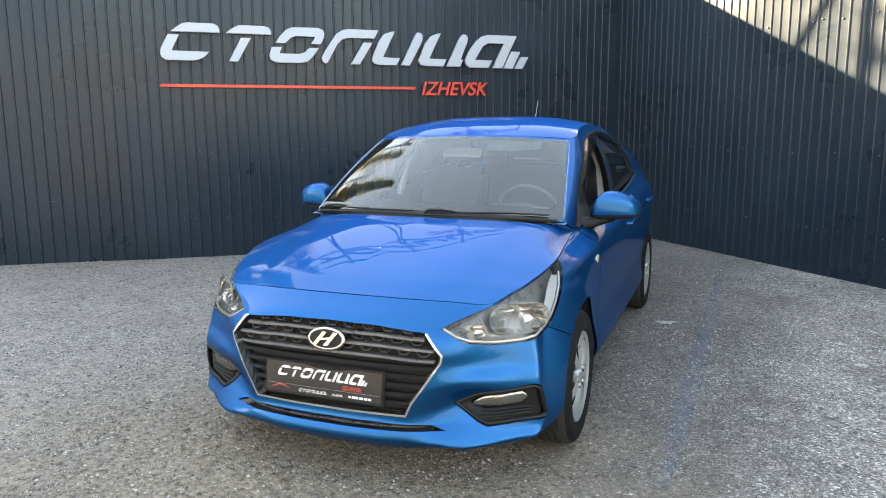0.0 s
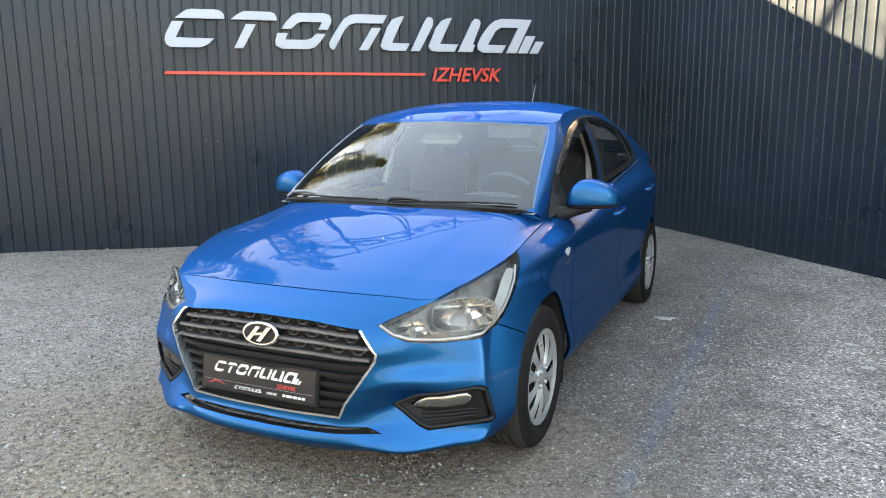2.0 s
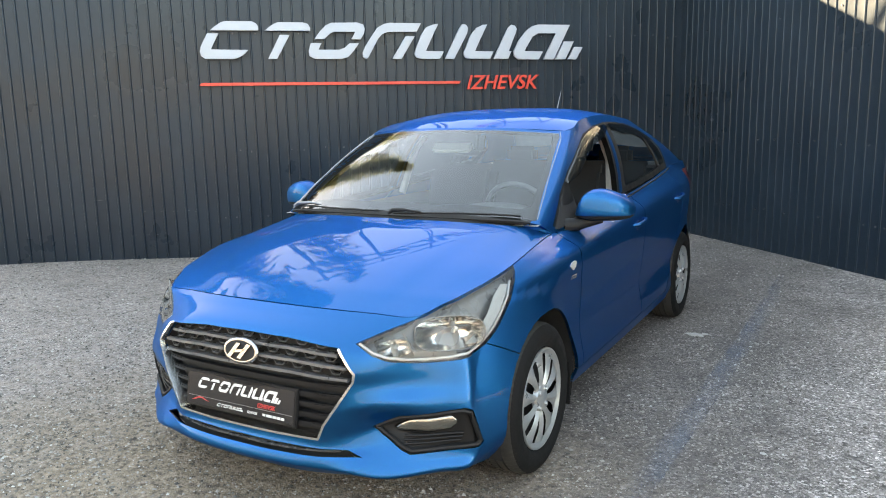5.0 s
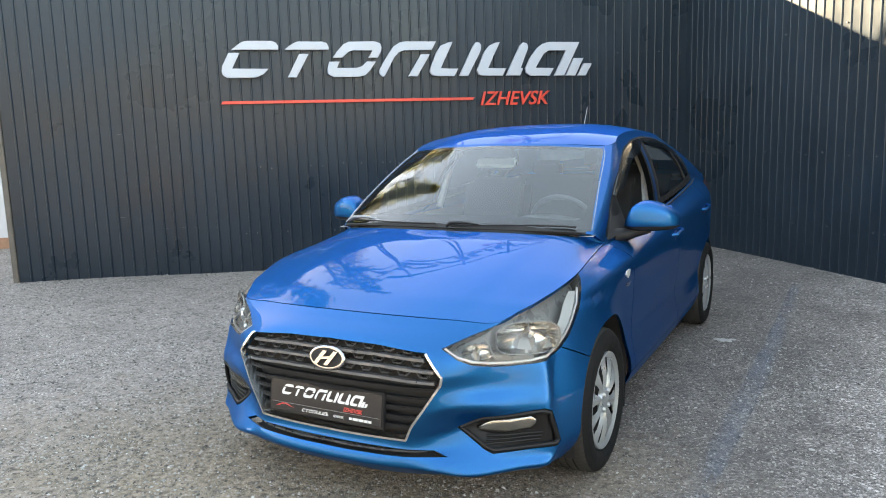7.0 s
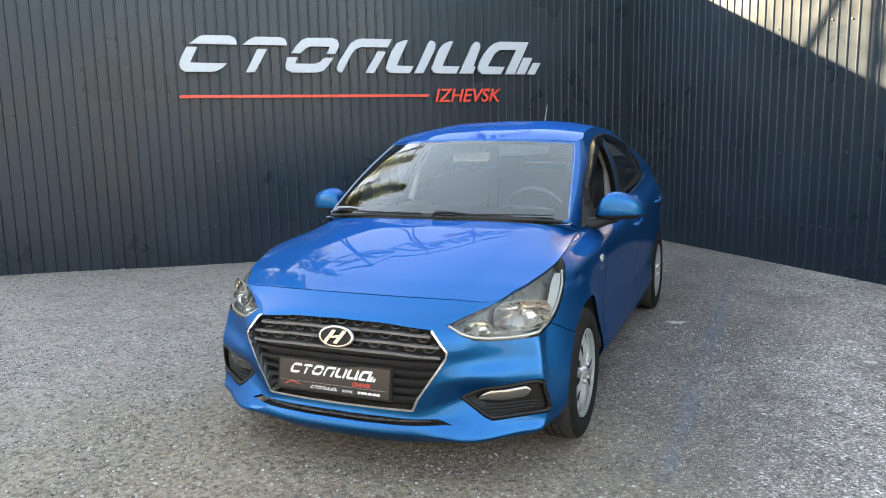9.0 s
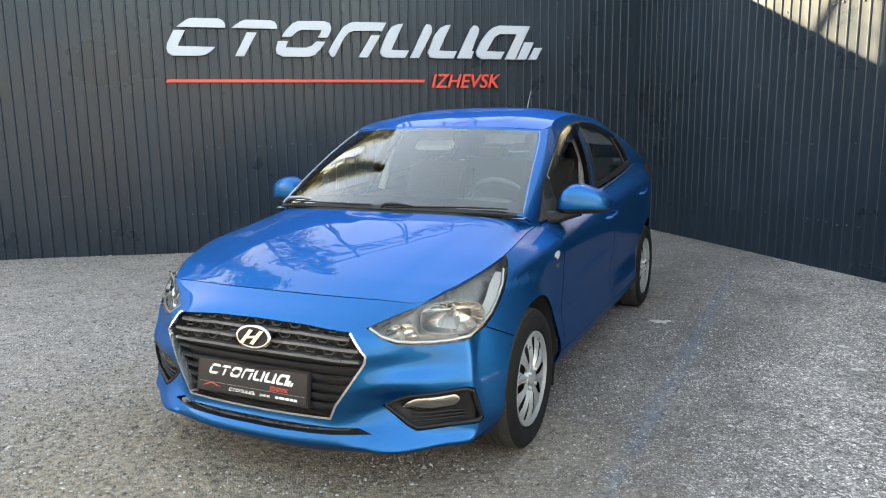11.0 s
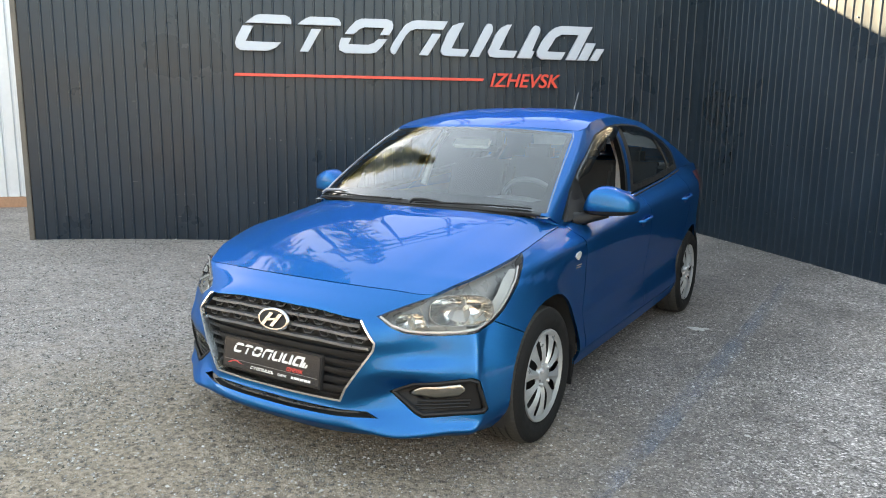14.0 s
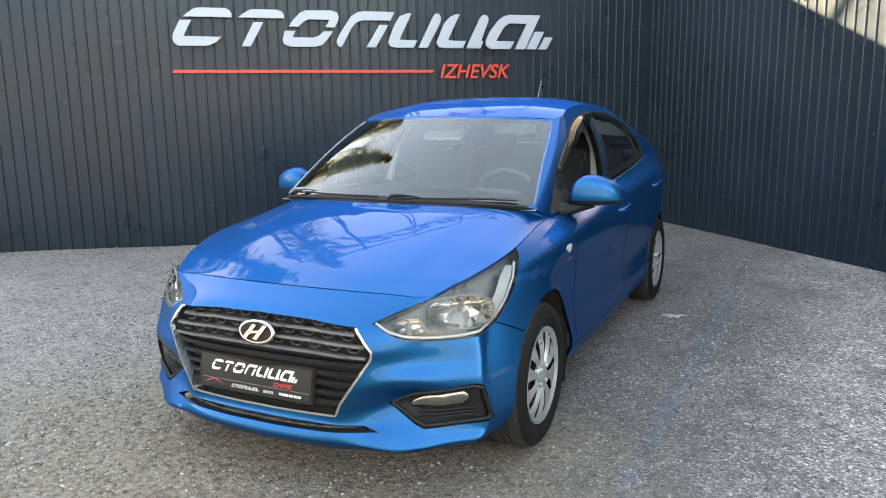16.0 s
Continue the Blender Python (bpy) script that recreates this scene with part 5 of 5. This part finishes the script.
# ---- mirrors ----
for sx in (1, -1):
    bm = bmesh.new()
    stations = ((0.764, 0.944, 0.962, 0.64, 0.040), (0.776, 0.936, 0.998, 0.622, 0.10), (0.802, 0.930, 1.046, 0.613, 0.125), (0.838, 0.926, 1.068, 0.615, 0.140), (0.880, 0.926, 1.068, 0.625, 0.145), (0.925, 0.928, 1.054, 0.640, 0.140), (0.965, 0.932, 1.034, 0.663, 0.120), (0.996, 0.940, 1.010, 0.70, 0.085), (1.008, 0.955, 0.992, 0.73, 0.040))
    G = []
    for x, z0, z1, y0, d in stations:
        row = []
        for k in range(25):
            a = 2 * math.pi * k / 24
            ca, sa = math.cos(a), math.sin(a)
            f = (abs(ca) ** 4 + abs(sa) ** 4) ** (-1 / 4)
            row.append(Vector((sx * x, y0 + d / 2 - d / 2 * f * ca, (z0 + z1) / 2 + (z1 - z0) / 2 * f * sa)))
        G.append(row)
    skin(bm, np.array([hermite(np.array(G)[:, j], 4) for j in range(25)]).transpose(1, 0, 2))
    bmesh.ops.remove_doubles(bm, verts=bm.verts[:], dist=1e-4)
    bmesh.ops.holes_fill(bm, edges=[e for e in bm.edges if e.is_boundary], sides=0)
    outward(bm, Vector((sx * 0.88, 0.69, 1.0)))
    low = cut(bm, [(-2, 0.80), (2, 0.80), (2, 0.952), (-2, 0.952)], SIDE_VIEW, lambda c: True)
    dark = lift(bm, low)
    mirror = part("mirror", bm, PAINT, car, "blue door mirror on a black foot")
    part("mirror_base", dark, BLACK, mirror)
    bm = bmesh.new()
    tube(bm, [(sx * 0.87, 0.70, 0.940), (sx * 0.80, 0.67, 0.920), (sx * 0.765, 0.63, 0.908), (sx * 0.72, 0.60, 0.905)], [0.028, 0.030, 0.033, 0.040], 10)
    part("mirror_foot", bm, BLACK, mirror)
    bm = bmesh.new()
    box(bm, (0.15, 0.003, 0.085), (sx * 0.885, 0.776, 1.0), bevel=0.001)
    part("mirror_glass", bm, CHROME, mirror)
    # black triangle in front of the window
    bm = bmesh.new()
    tri = [(0.49, 0.905), (0.61, 1.030), (0.745, 1.108), (0.745, 0.925)]
    vs = [[bm.verts.new((sx * (0.738 + 0.07 * (y - 0.49) - 0.40 * max(0, z - 0.93) + o), y, z)) for y, z in tri] for o in (0.0, -0.03)]
    bm.faces.new(vs[0]), bm.faces.new(vs[1][::-1])
    for i in range(4):
        bm.faces.new((vs[0][i], vs[0][(i + 1) % 4], vs[1][(i + 1) % 4], vs[1][i]))
    part("mirror_triangle", bm, MATT, car)

# ---- trim: handles, repeaters, visors, wipers, aerial ----
CTREE_BM = bmesh.new()
skin(CTREE_BM, CABIN)
CTREE = BVHTree.FromBMesh(CTREE_BM)
CTREE_BM.free()


def flank_point(tree, sx, y, z, out=0.0):
    hit = tree.ray_cast(Vector((sx * 3, y, z)), Vector((-sx, 0, 0)))
    return hit[0] + Vector((sx * out, 0, 0))


SMOKE = glass("smoked_visor", (0.30, 0.31, 0.33), 0.02, 1.5)
for sx in (1, -1):
    for y, z in ((1.345, 0.828), (2.33, 0.868)):
        bm = bmesh.new()
        tube(bm, [flank_point(TREE, sx, y - 0.085, z - 0.002, -0.004), flank_point(TREE, sx, y - 0.07, z, 0.022), flank_point(TREE, sx, y + 0.06, z + 0.008, 0.026), flank_point(TREE, sx, y + 0.09, z + 0.012, 0.020), flank_point(TREE, sx, y + 0.10, z + 0.012, -0.004)], [0.008, 0.010, 0.011, 0.010, 0.008], 10)
        h = part("door_handle", bm, PAINT, car, "blue door handle")
        # the cup's shade is painted: a flat disc of darker blue
        bm = bmesh.new()
        c = flank_point(TREE, sx, y + 0.0, z - 0.012, 0.001)
        lathe(bm, [(0.001, 0.0005), (0.0012, 0.030), (-0.004, 0.034)], Matrix.Translation(c) @ Matrix.Diagonal((sx, 1.5, 0.8, 1)), 24)
        part("handle_cup", bm, mat("cup_shade", (0.004, 0.03, 0.16), 0.35, 0.5), h)
    bm = bmesh.new()
    for_pts = [(0.335, 0.772), (0.352, 0.786), (0.388, 0.790), (0.402, 0.784), (0.392, 0.765), (0.368, 0.752)]
    vs = [bm.verts.new(flank_point(TREE, sx, y, z, 0.005)) for y, z in for_pts]
    vb = [bm.verts.new(flank_point(TREE, sx, y, z, -0.003)) for y, z in for_pts]
    bm.faces.new(vs)
    for i in range(6):
        bm.faces.new((vs[i], vs[(i + 1) % 6], vb[(i + 1) % 6], vb[i]))
    part("side_repeater", bm, LAMP_WHITE, car, "clear side repeater lamp")
    bm = bmesh.new()
    for a, b, c_, d in ((0.352, 0.724, 0.412, 0.730), (0.352, 0.712, 0.358, 0.722), (0.362, 0.7135, 0.41, 0.7185)):
        vs = [bm.verts.new(flank_point(TREE, sx, y, z, 0.003)) for y, z in ((a, b), (c_, b), (c_, d), (a, d))]
        bm.faces.new(vs)
    part("side_badge", bm, CHROME, car, "small chrome strip badge")
    # smoked wind deflectors over the side windows
    for line in ([(0.70, 1.100), (0.77, 1.140), (0.978, 1.232), (1.16, 1.297), (1.40, 1.338), (1.60, 1.352)], [(1.64, 1.353), (1.80, 1.354), (2.10, 1.340), (2.36, 1.295), (2.50, 1.250)]):
        bm = bmesh.new()
        fine = resample([(0, y, z) for y, z in line], 20)
        G = []
        for i, (_, y, z) in enumerate(fine):
            t = i / 19
            wdt = 0.062 * min(1, 0.25 + 4 * t) * min(1, 0.3 + 4 * (1 - t))
            G.append([flank_point(CTREE, sx, y, z, 0.004), flank_point(CTREE, sx, y, z, 0.020) + Vector((0, 0.004, -0.010)), flank_point(CTREE, sx, y + 0.01, z - wdt * 0.6, 0.014), flank_point(CTREE, sx, y + 0.012, z - wdt, 0.008)])
        skin(bm, G)
        part("wind_deflector", bm, SMOKE, car, "smoked plastic wind deflector")
    # bar of the rear side window
    bm = bmesh.new()
    tube(bm, [flank_point(CTREE, sx, y, z, 0.003) for y, z in ((2.345, 1.065), (2.325, 1.16), (2.290, 1.285))], 0.009, 6)
    part("quarter_bar", bm, BLACK, car)
    # belt moulding
    bm = bmesh.new()
    tube(bm, [flank_point(TREE, sx, y, z, 0.002) for y, z in ((0.72, 0.900), (1.0, 0.922), (1.42, 0.953), (1.8, 0.98), (2.12, 1.000), (2.45, 1.024), (2.60, 1.036))], 0.005, 6)
    part("belt_moulding", bm, BLACK, car)
    # highlight on the windscreen's edge, added as a thin pale metal tube
    bm = bmesh.new()
    pts = []
    for x, z in ((0.683, 0.957), (0.662, 1.05), (0.636, 1.14), (0.609, 1.23), (0.580, 1.300), (0.564, 1.319)):
        hit = CTREE.ray_cast(Vector((sx * x, -2, z)), Vector((0, 1, 0)))
        pts.append(hit[0] + Vector((0, -0.002, 0.002)))
    tube(bm, resample(pts, 14), 0.0022, 6)
    part("screen_glint", bm, mat("glint_grey", (0.32, 0.34, 0.37), 0.2, 0.6), car, "thin pale strip painting the highlight on the windscreen's edge")

# blue corners between hood, fender and windscreen pillar
for sx in (1, -1):
    a = resample([HOOD_REAR[2], (0.685, 0.388, 0.913), HOOD_REAR[3]], 9)
    b = resample([(0.668, 0.352, 0.947), (0.700, 0.408, 0.924), (0.728, 0.474, 0.892)], 9)
    bm = bmesh.new()
    skin(bm, [[(sx * x, y, z) for x, y, z in l] for l in (a - (0, -0.004, 0.004), (a + b) / 2 + (0, 0, 0.001), b)])
    panel("cowl_corner", outward(bm, CORE), PAINT, car)

# cowl and wipers
bm = bmesh.new()
A = resample([(-0.65, 0.37, 0.928), (-0.40, 0.25, 0.945), (0, 0.215, 0.950), (0.40, 0.25, 0.945), (0.65, 0.37, 0.928)], 31)
B = resample([(-0.66, 0.40, 0.962), (-0.36, 0.30, 0.978), (0, 0.275, 0.981), (0.36, 0.30, 0.978), (0.66, 0.40, 0.962)], 31)
skin(bm, [A, (A + B) / 2 - (0, 0, 0.012), B])
part("cowl", bm, MATT, car, "black cowl under the windscreen")


def screen_point(x, z, out):
    hit = CTREE.ray_cast(Vector((x, -2, z)), Vector((0, 1, 0)))
    return hit[0] + Vector((0, -0.6, 0.8)) * out


for name_x, pts in ((0, [(0.03, 0.966), (0.20, 0.972), (0.45, 0.974), (0.62, 0.968)]), (1, [(-0.60, 0.968), (-0.50, 0.972), (-0.30, 0.972), (-0.06, 0.974)])):
    bm = bmesh.new()
    blade = [screen_point(x, z, 0.012) for x, z in pts]
    tube(bm, resample([tuple(p) for p in blade], 12), 0.0042, 6)
    w = part("wiper", bm, BLACK, car, "black wiper lying at the foot of the windscreen")
    bm = bmesh.new()
    q = blade[0]
    tube(bm, [q + Vector((-0.02, -0.02, 0.0)), q + Vector((0.0, -0.01, 0.016)), q + Vector((0.07, 0.0, 0.018)), q + Vector((0.14, 0.01, 0.010))], [0.008, 0.010, 0.007, 0.004], 8)
    part("wiper_arm", bm, BLACK if name_x == 0 else GREY_BAR, w)
bm = bmesh.new()
tube(bm, [(0.02, 2.36, 1.385), (0.02, 2.375, 1.435), (0.02, 2.46, 1.575)], [0.011, 0.0042, 0.0026], 8)
part("aerial", bm, GREY_BAR, car, "thin grey roof aerial")
for sx in (1, -1):
    bm = bmesh.new()
    G = []
    for y in (3.02, 3.14, 3.28, 3.40):
        G.append([flank_point(TREE, sx, y, z, 0.006 if 3.02 < y else 0.001) for z in (0.86, 0.90, 0.95, 1.0)])
    skin(bm, G)
    part("tail_lamp", bm, mat("red_lens", (0.16, 0.004, 0.010), 0.12, 0, 0.6), car, "red tail lamp")

# ---- inside of the car ----
FABRIC = weathered("dark_grey_fabric", (0.032, 0.032, 0.034), 0.9, 25, 0.3, relief=0.001)
TRIM = weathered("dark_grey_trim", (0.15, 0.153, 0.158), 0.65, 18, 0.25)
PALE = weathered("pale_grey_headliner", (0.42, 0.42, 0.41), 0.9, 10, 0.1)
GREY_TRIM = weathered("grey_pillar_trim", (0.5, 0.5, 0.49), 0.8, 10, 0.1)
bm = bmesh.new()
G = []
for x in np.linspace(-0.70, 0.70, 15):
    hood_bump = 0.035 * math.exp(-((x - 0.36) / 0.17) ** 2)
    G.append([(x, 0.34, 0.935), (x, 0.50, 0.955), (x, 0.66, 0.962 + hood_bump), (x, 0.78, 0.945 + hood_bump), (x, 0.83, 0.88), (x, 0.80, 0.70), (x, 0.70, 0.50)])
skin(bm, G)
part("dashboard", bm, TRIM, car, "dark grey dashboard")
bm = bmesh.new()
WHEEL_GREY = weathered("grey_wheel_leather", (0.13, 0.13, 0.135), 0.45, 20, 0.2)
wheel_m = Matrix.Translation((0.36, 0.93, 0.905)) @ pose(0, 0, 0, 25, 0, 0) @ pose(0, 0, 0, 0, 0, 90)
lathe(bm, [(0.014 * math.cos(a), 0.178 + 0.014 * math.sin(a)) for a in (i * math.pi / 5 for i in range(10))], wheel_m, 44, True)
st = part("steering_wheel", bm, WHEEL_GREY, car, "black steering wheel")
bm = bmesh.new()
box(bm, (0.05, 0.15, 0.11), (0.0, 0, -0.01), wheel_m, 0.015)
for a in (0.15, math.pi - 0.15, -math.pi / 2):
    tube(bm, [wheel_m @ Vector((0, 0.05 * math.cos(a), 0.05 * math.sin(a))), wheel_m @ Vector((0, 0.17 * math.cos(a), 0.17 * math.sin(a)))], 0.016, 8)
part("steering_hub", bm, WHEEL_GREY, st)


def seat(x):
    bm = bmesh.new()
    box(bm, (0.50, 0.50, 0.16), (x, 1.30, 0.50), bevel=0.05)
    s = part("seat", bm, FABRIC, car, "dark grey fabric front seat")
    bm = bmesh.new()
    box(bm, (0.48, 0.13, 0.62), (0, 0, 0.31), pose(x, 1.53, 0.52, -18, 0, 0), 0.05)
    part("backrest", bm, FABRIC, s)
    bm = bmesh.new()
    box(bm, (0.26, 0.09, 0.17), (0, 0, 0.75), pose(x, 1.53, 0.52, -16, 0, 0), 0.035)
    part("headrest", bm, FABRIC, s)


seat(0.36), seat(-0.36)
bm = bmesh.new()
box(bm, (1.30, 0.5, 0.18), (0, 2.15, 0.48), bevel=0.05)
bench = part("rear_seat", bm, FABRIC, car, "dark grey rear seat")
bm = bmesh.new()
box(bm, (1.28, 0.14, 0.62), (0, 0, 0.31), pose(0, 2.42, 0.50, -22, 0, 0), 0.05)
part("backrest", bm, FABRIC, bench)
for x in (-0.36, 0.36):
    bm = bmesh.new()
    box(bm, (0.24, 0.09, 0.13), (x, 2.66, 1.12), bevel=0.03)
    part("headrest", bm, FABRIC, bench)
bm = bmesh.new()
box(bm, (1.30, 0.45, 0.02), (0, 2.85, 1.045), bevel=0.005)
part("parcel_shelf", bm, TRIM, car)
bm = bmesh.new()
L = ROOF[3:-3, 2:-2].copy()
L[:, :, 2] -= 0.03
skin(bm, L)
part("headliner", bm, PALE, car, "pale grey headliner")
bm = bmesh.new()
box(bm, (0.24, 0.025, 0.065), (0, 0, 0), pose(-0.05, 0.97, 1.245, -38, 0, 0), 0.012)
part("inside_mirror", bm, mat("mirror_back", (0.80, 0.76, 0.66), 0.5), car, "inside rear-view mirror")
for sx in (1, -1):
    bm = bmesh.new()
    tube(bm, [flank_point(CTREE, sx, 1.46, 0.985, -0.06) - Vector((0, 0.01, 0.05)), flank_point(CTREE, sx, 1.53, 1.15, -0.05), flank_point(CTREE, sx, 1.585, 1.29, -0.05)], [0.024, 0.020, 0.022], 8)
    part("b_pillar_trim", bm, GREY_TRIM, car, "pale grey inner pillar trim")
    bm = bmesh.new()
    P = [flank_point(TREE, sx, y, 0.72, -0.06) for y in (0.62, 1.2, 1.9, 2.4)]
    skin(bm, [[p + Vector((0, 0, -0.4)) for p in P], [p + Vector((-sx * 0.06, 0, 0.12)) for p in P], [p + Vector((-sx * 0.11, 0, 0.20)) for p in P]])
    part("door_lining", bm, TRIM, car)

# ---- the sign on the back wall ----
sign = thing("wall_sign", "white and red lettered sign on dark sheet wall", "sign")
FACE_B = BACK @ Matrix.Translation((-5.42, -0.025, 2.02))
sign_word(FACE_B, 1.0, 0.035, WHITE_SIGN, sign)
bm = bmesh.new()
prism(bm, [(-0.03, -0.243), (2.69, -0.243), (2.705, -0.213), (-0.01, -0.213)], 0.02, FACE_B, 0.003)
part("red_line", bm, RED_SIGN, sign, "thin red line", smooth=False)
words("IZHEVSK", FACE_B @ Matrix.Translation((2.775, 0, -0.305)), 0.155, 0.02, RED_SIGN, sign, "red_word", 0.28, 1.0)

# ---- behind the wall: sign on the wall's top, white shed, spruces, lamp post ----
top_sign = thing("roof_sign", "grey lettered sign on steel posts above wall", "sign")
POST = weathered("grey_steel_post", (0.16, 0.16, 0.165), 0.55, 6, 0.2, 0.5)
FACE_T = BACK @ Matrix.Translation((-5.42, 0.02, 4.45))
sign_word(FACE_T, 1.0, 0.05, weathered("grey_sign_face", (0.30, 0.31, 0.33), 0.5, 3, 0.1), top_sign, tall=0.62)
words("IZHEVSK", FACE_T @ Matrix.Translation((2.5, 0, -0.30)), 0.13, 0.04, RED_SIGN, top_sign, "red_word", 0.28, 1.0)
for u in (-5.3, -4.3, -3.3, -2.3, -1.3):
    bm = bmesh.new()
    tube(bm, [BACK @ Vector((u, 0.05, WALL_H)), BACK @ Vector((u, 0.05, 5.0))], 0.025, 6)
    tube(bm, [BACK @ Vector((u, 0.05, 4.7)), BACK @ Vector((u, 0.9, WALL_H + 0.1))], 0.02, 6)
    part("post", bm, POST, top_sign)
for z in (4.43, 4.93):
    bm = bmesh.new()
    tube(bm, [BACK @ Vector((-5.5, 0.05, z)), BACK @ Vector((-1.2, 0.05, z))], 0.02, 6)
    part("rail", bm, POST, top_sign)
bm = bmesh.new()
box(bm, (7.6, 1.0, 0.08), (-3.7, 0.6, WALL_H + 0.04), BACK)
tagged(link("roof_edge", bm, POST, smooth=False), "grey flat roof edge behind the wall", "roof", kind="structure")

# white sheet-clad shed
shed = thing("shed", "white profiled sheet shed on a rusty plinth", "building")
SHED = BACK @ Matrix.Translation((-8.4, 2.85, 0))
WHITE = weathered("white_sheet", (0.50, 0.52, 0.55), 0.5, 1.5, 0.06)
bm = bmesh.new()
prof = []
n = 62
for i in range(n):
    a = -9.0 + i * 0.16
    prof += [(a, 0), (a + 0.115, 0), (a + 0.125, 0.022), (a + 0.150, 0.022)]
# height added up to 5.6 m, to keep low sun off the yard
rows = [[bm.verts.new(SHED @ Vector((x, y, z))) for x, y in prof] for z in (0.22, 5.6)]
for i in range(len(prof) - 1):
    bm.faces.new((rows[0][i], rows[0][i + 1], rows[1][i + 1], rows[1][i]))
box(bm, (9.9, 1.6, 5.3), (-4.06, 0.83, 2.9), SHED)
part("wall", bm, WHITE, shed, smooth=False)
bm = bmesh.new()
box(bm, (10.0, 1.7, 0.26), (-4.06, 0.82, 0.09), SHED, 0.01)
part("plinth", bm, weathered("rusty_plinth", (0.30, 0.17, 0.11), 0.85, 3, 0.3), shed)
bm = bmesh.new()
box(bm, (10.3, 2.0, 0.12), (-4.06, 0.8, 5.66), SHED, 0.02)
part("roof", bm, POST, shed)

LEAF = weathered("spruce_needles", (0.085, 0.11, 0.055), 0.75, 1.2, 0.45)
light = LEAF.node_tree.nodes.new("ShaderNodeBsdfTranslucent")
light.inputs["Color"].default_value = (0.17, 0.18, 0.09, 1)
blend = LEAF.node_tree.nodes.new("ShaderNodeMixShader")
blend.inputs[0].default_value = 0.55
wire(LEAF, bsdf(LEAF).outputs[0], blend.inputs[1])
wire(LEAF, light.outputs[0], blend.inputs[2])
wire(LEAF, blend.outputs[0], LEAF.node_tree.nodes["Material Output"].inputs["Surface"])
BARK = weathered("spruce_bark", (0.10, 0.07, 0.05), 0.9, 6, 0.35, relief=0.004)


def spruce(x, y, height, radius, seed, fill):
    rng = random.Random(seed)
    tree = thing("spruce_tree", "tall dark green spruce with drooping branches", "tree", "spruces behind the wall")
    tree.location = (x, y, 0)
    inv = Matrix.Translation((x, y, 0)).inverted()
    bm = bmesh.new()
    tube(bm, [(0, 0, -0.2), (0.05, 0.02, height * 0.35), (-0.03, 0.04, height * 0.7), (0, 0, height)], [0.22, 0.15, 0.08, 0.015], 9)
    t = part("trunk", bm, BARK, tree)
    t.matrix_parent_inverse = Matrix()
    vs, fs = [], []
    z = height * 0.10
    while z < height * 0.985:
        reach = radius * (1 - z / height) ** 0.8 + 0.12
        n = 9 if z < height * 0.8 else 6
        turn = rng.uniform(0, 6.28)
        z0 = z
        for k in range(n):
            a = turn + k * 2 * math.pi / n + rng.uniform(-0.25, 0.25)
            L = reach * rng.uniform(0.6, 1.2)
            z = z0 + rng.uniform(-0.35, 0.35)
            steps = max(4, int(L / 0.16))
            for i in range(1, steps + 1):
                f = i / steps
                px, py = L * f * math.cos(a), L * f * math.sin(a)
                pz = z - 0.42 * L * f * f + 0.16 * L * f
                for s in range(fill):
                    b = a + rng.uniform(-1.5, 1.5)
                    ln = 0.34 * (1.15 - 0.6 * f) * rng.uniform(0.7, 1.3)
                    w = 0.045 * rng.uniform(0.7, 1.3)
                    dx, dy = math.cos(b), math.sin(b)
                    dz = -rng.uniform(0.15, 1.1)
                    q = len(vs)
                    vs += [(px - dy * w, py + dx * w, pz), (px + dy * w, py - dx * w, pz + 0.02), (px + dx * ln + dy * w * 0.3, py + dy * ln - dx * w * 0.3, pz + dz * ln), (px + dx * ln - dy * w * 0.3, py + dy * ln + dx * w * 0.3, pz + dz * ln - 0.02)]
                    fs.append((q, q + 1, q + 2, q + 3))
        z = z0 + 0.22 + 0.16 * (1 - z0 / height)
    me = bpy.data.meshes.new("crown")
    me.from_pydata(vs, [], fs)
    me.materials.append(LEAF)
    c = new("crown", me)
    c.parent = tree
    return tree


spruce(-10.0, 5.9, 16.0, 1.9, 2, 4)
spruce(-8.7, 8.2, 12.0, 1.7, 7, 2)

lamp_post = thing("street_lamp", "pale steel street lamp mast behind the wall", "street lamp")
bm = bmesh.new()
tube(bm, [(-12.6, 5.3, 0), (-12.6, 5.3, 8.2)], [0.13, 0.09], 8)
tube(bm, [(-12.6, 5.3, 8.2), (-12.1, 5.1, 8.5), (-11.4, 4.8, 8.6)], 0.03, 8)
part("pole", bm, weathered("pale_pole", (0.62, 0.62, 0.6), 0.5, 4, 0.1), lamp_post)
bm = bmesh.new()
box(bm, (0.55, 0.2, 0.1), (-11.2, 4.7, 8.58), bevel=0.03)
part("lamp_head", bm, POST, lamp_post)
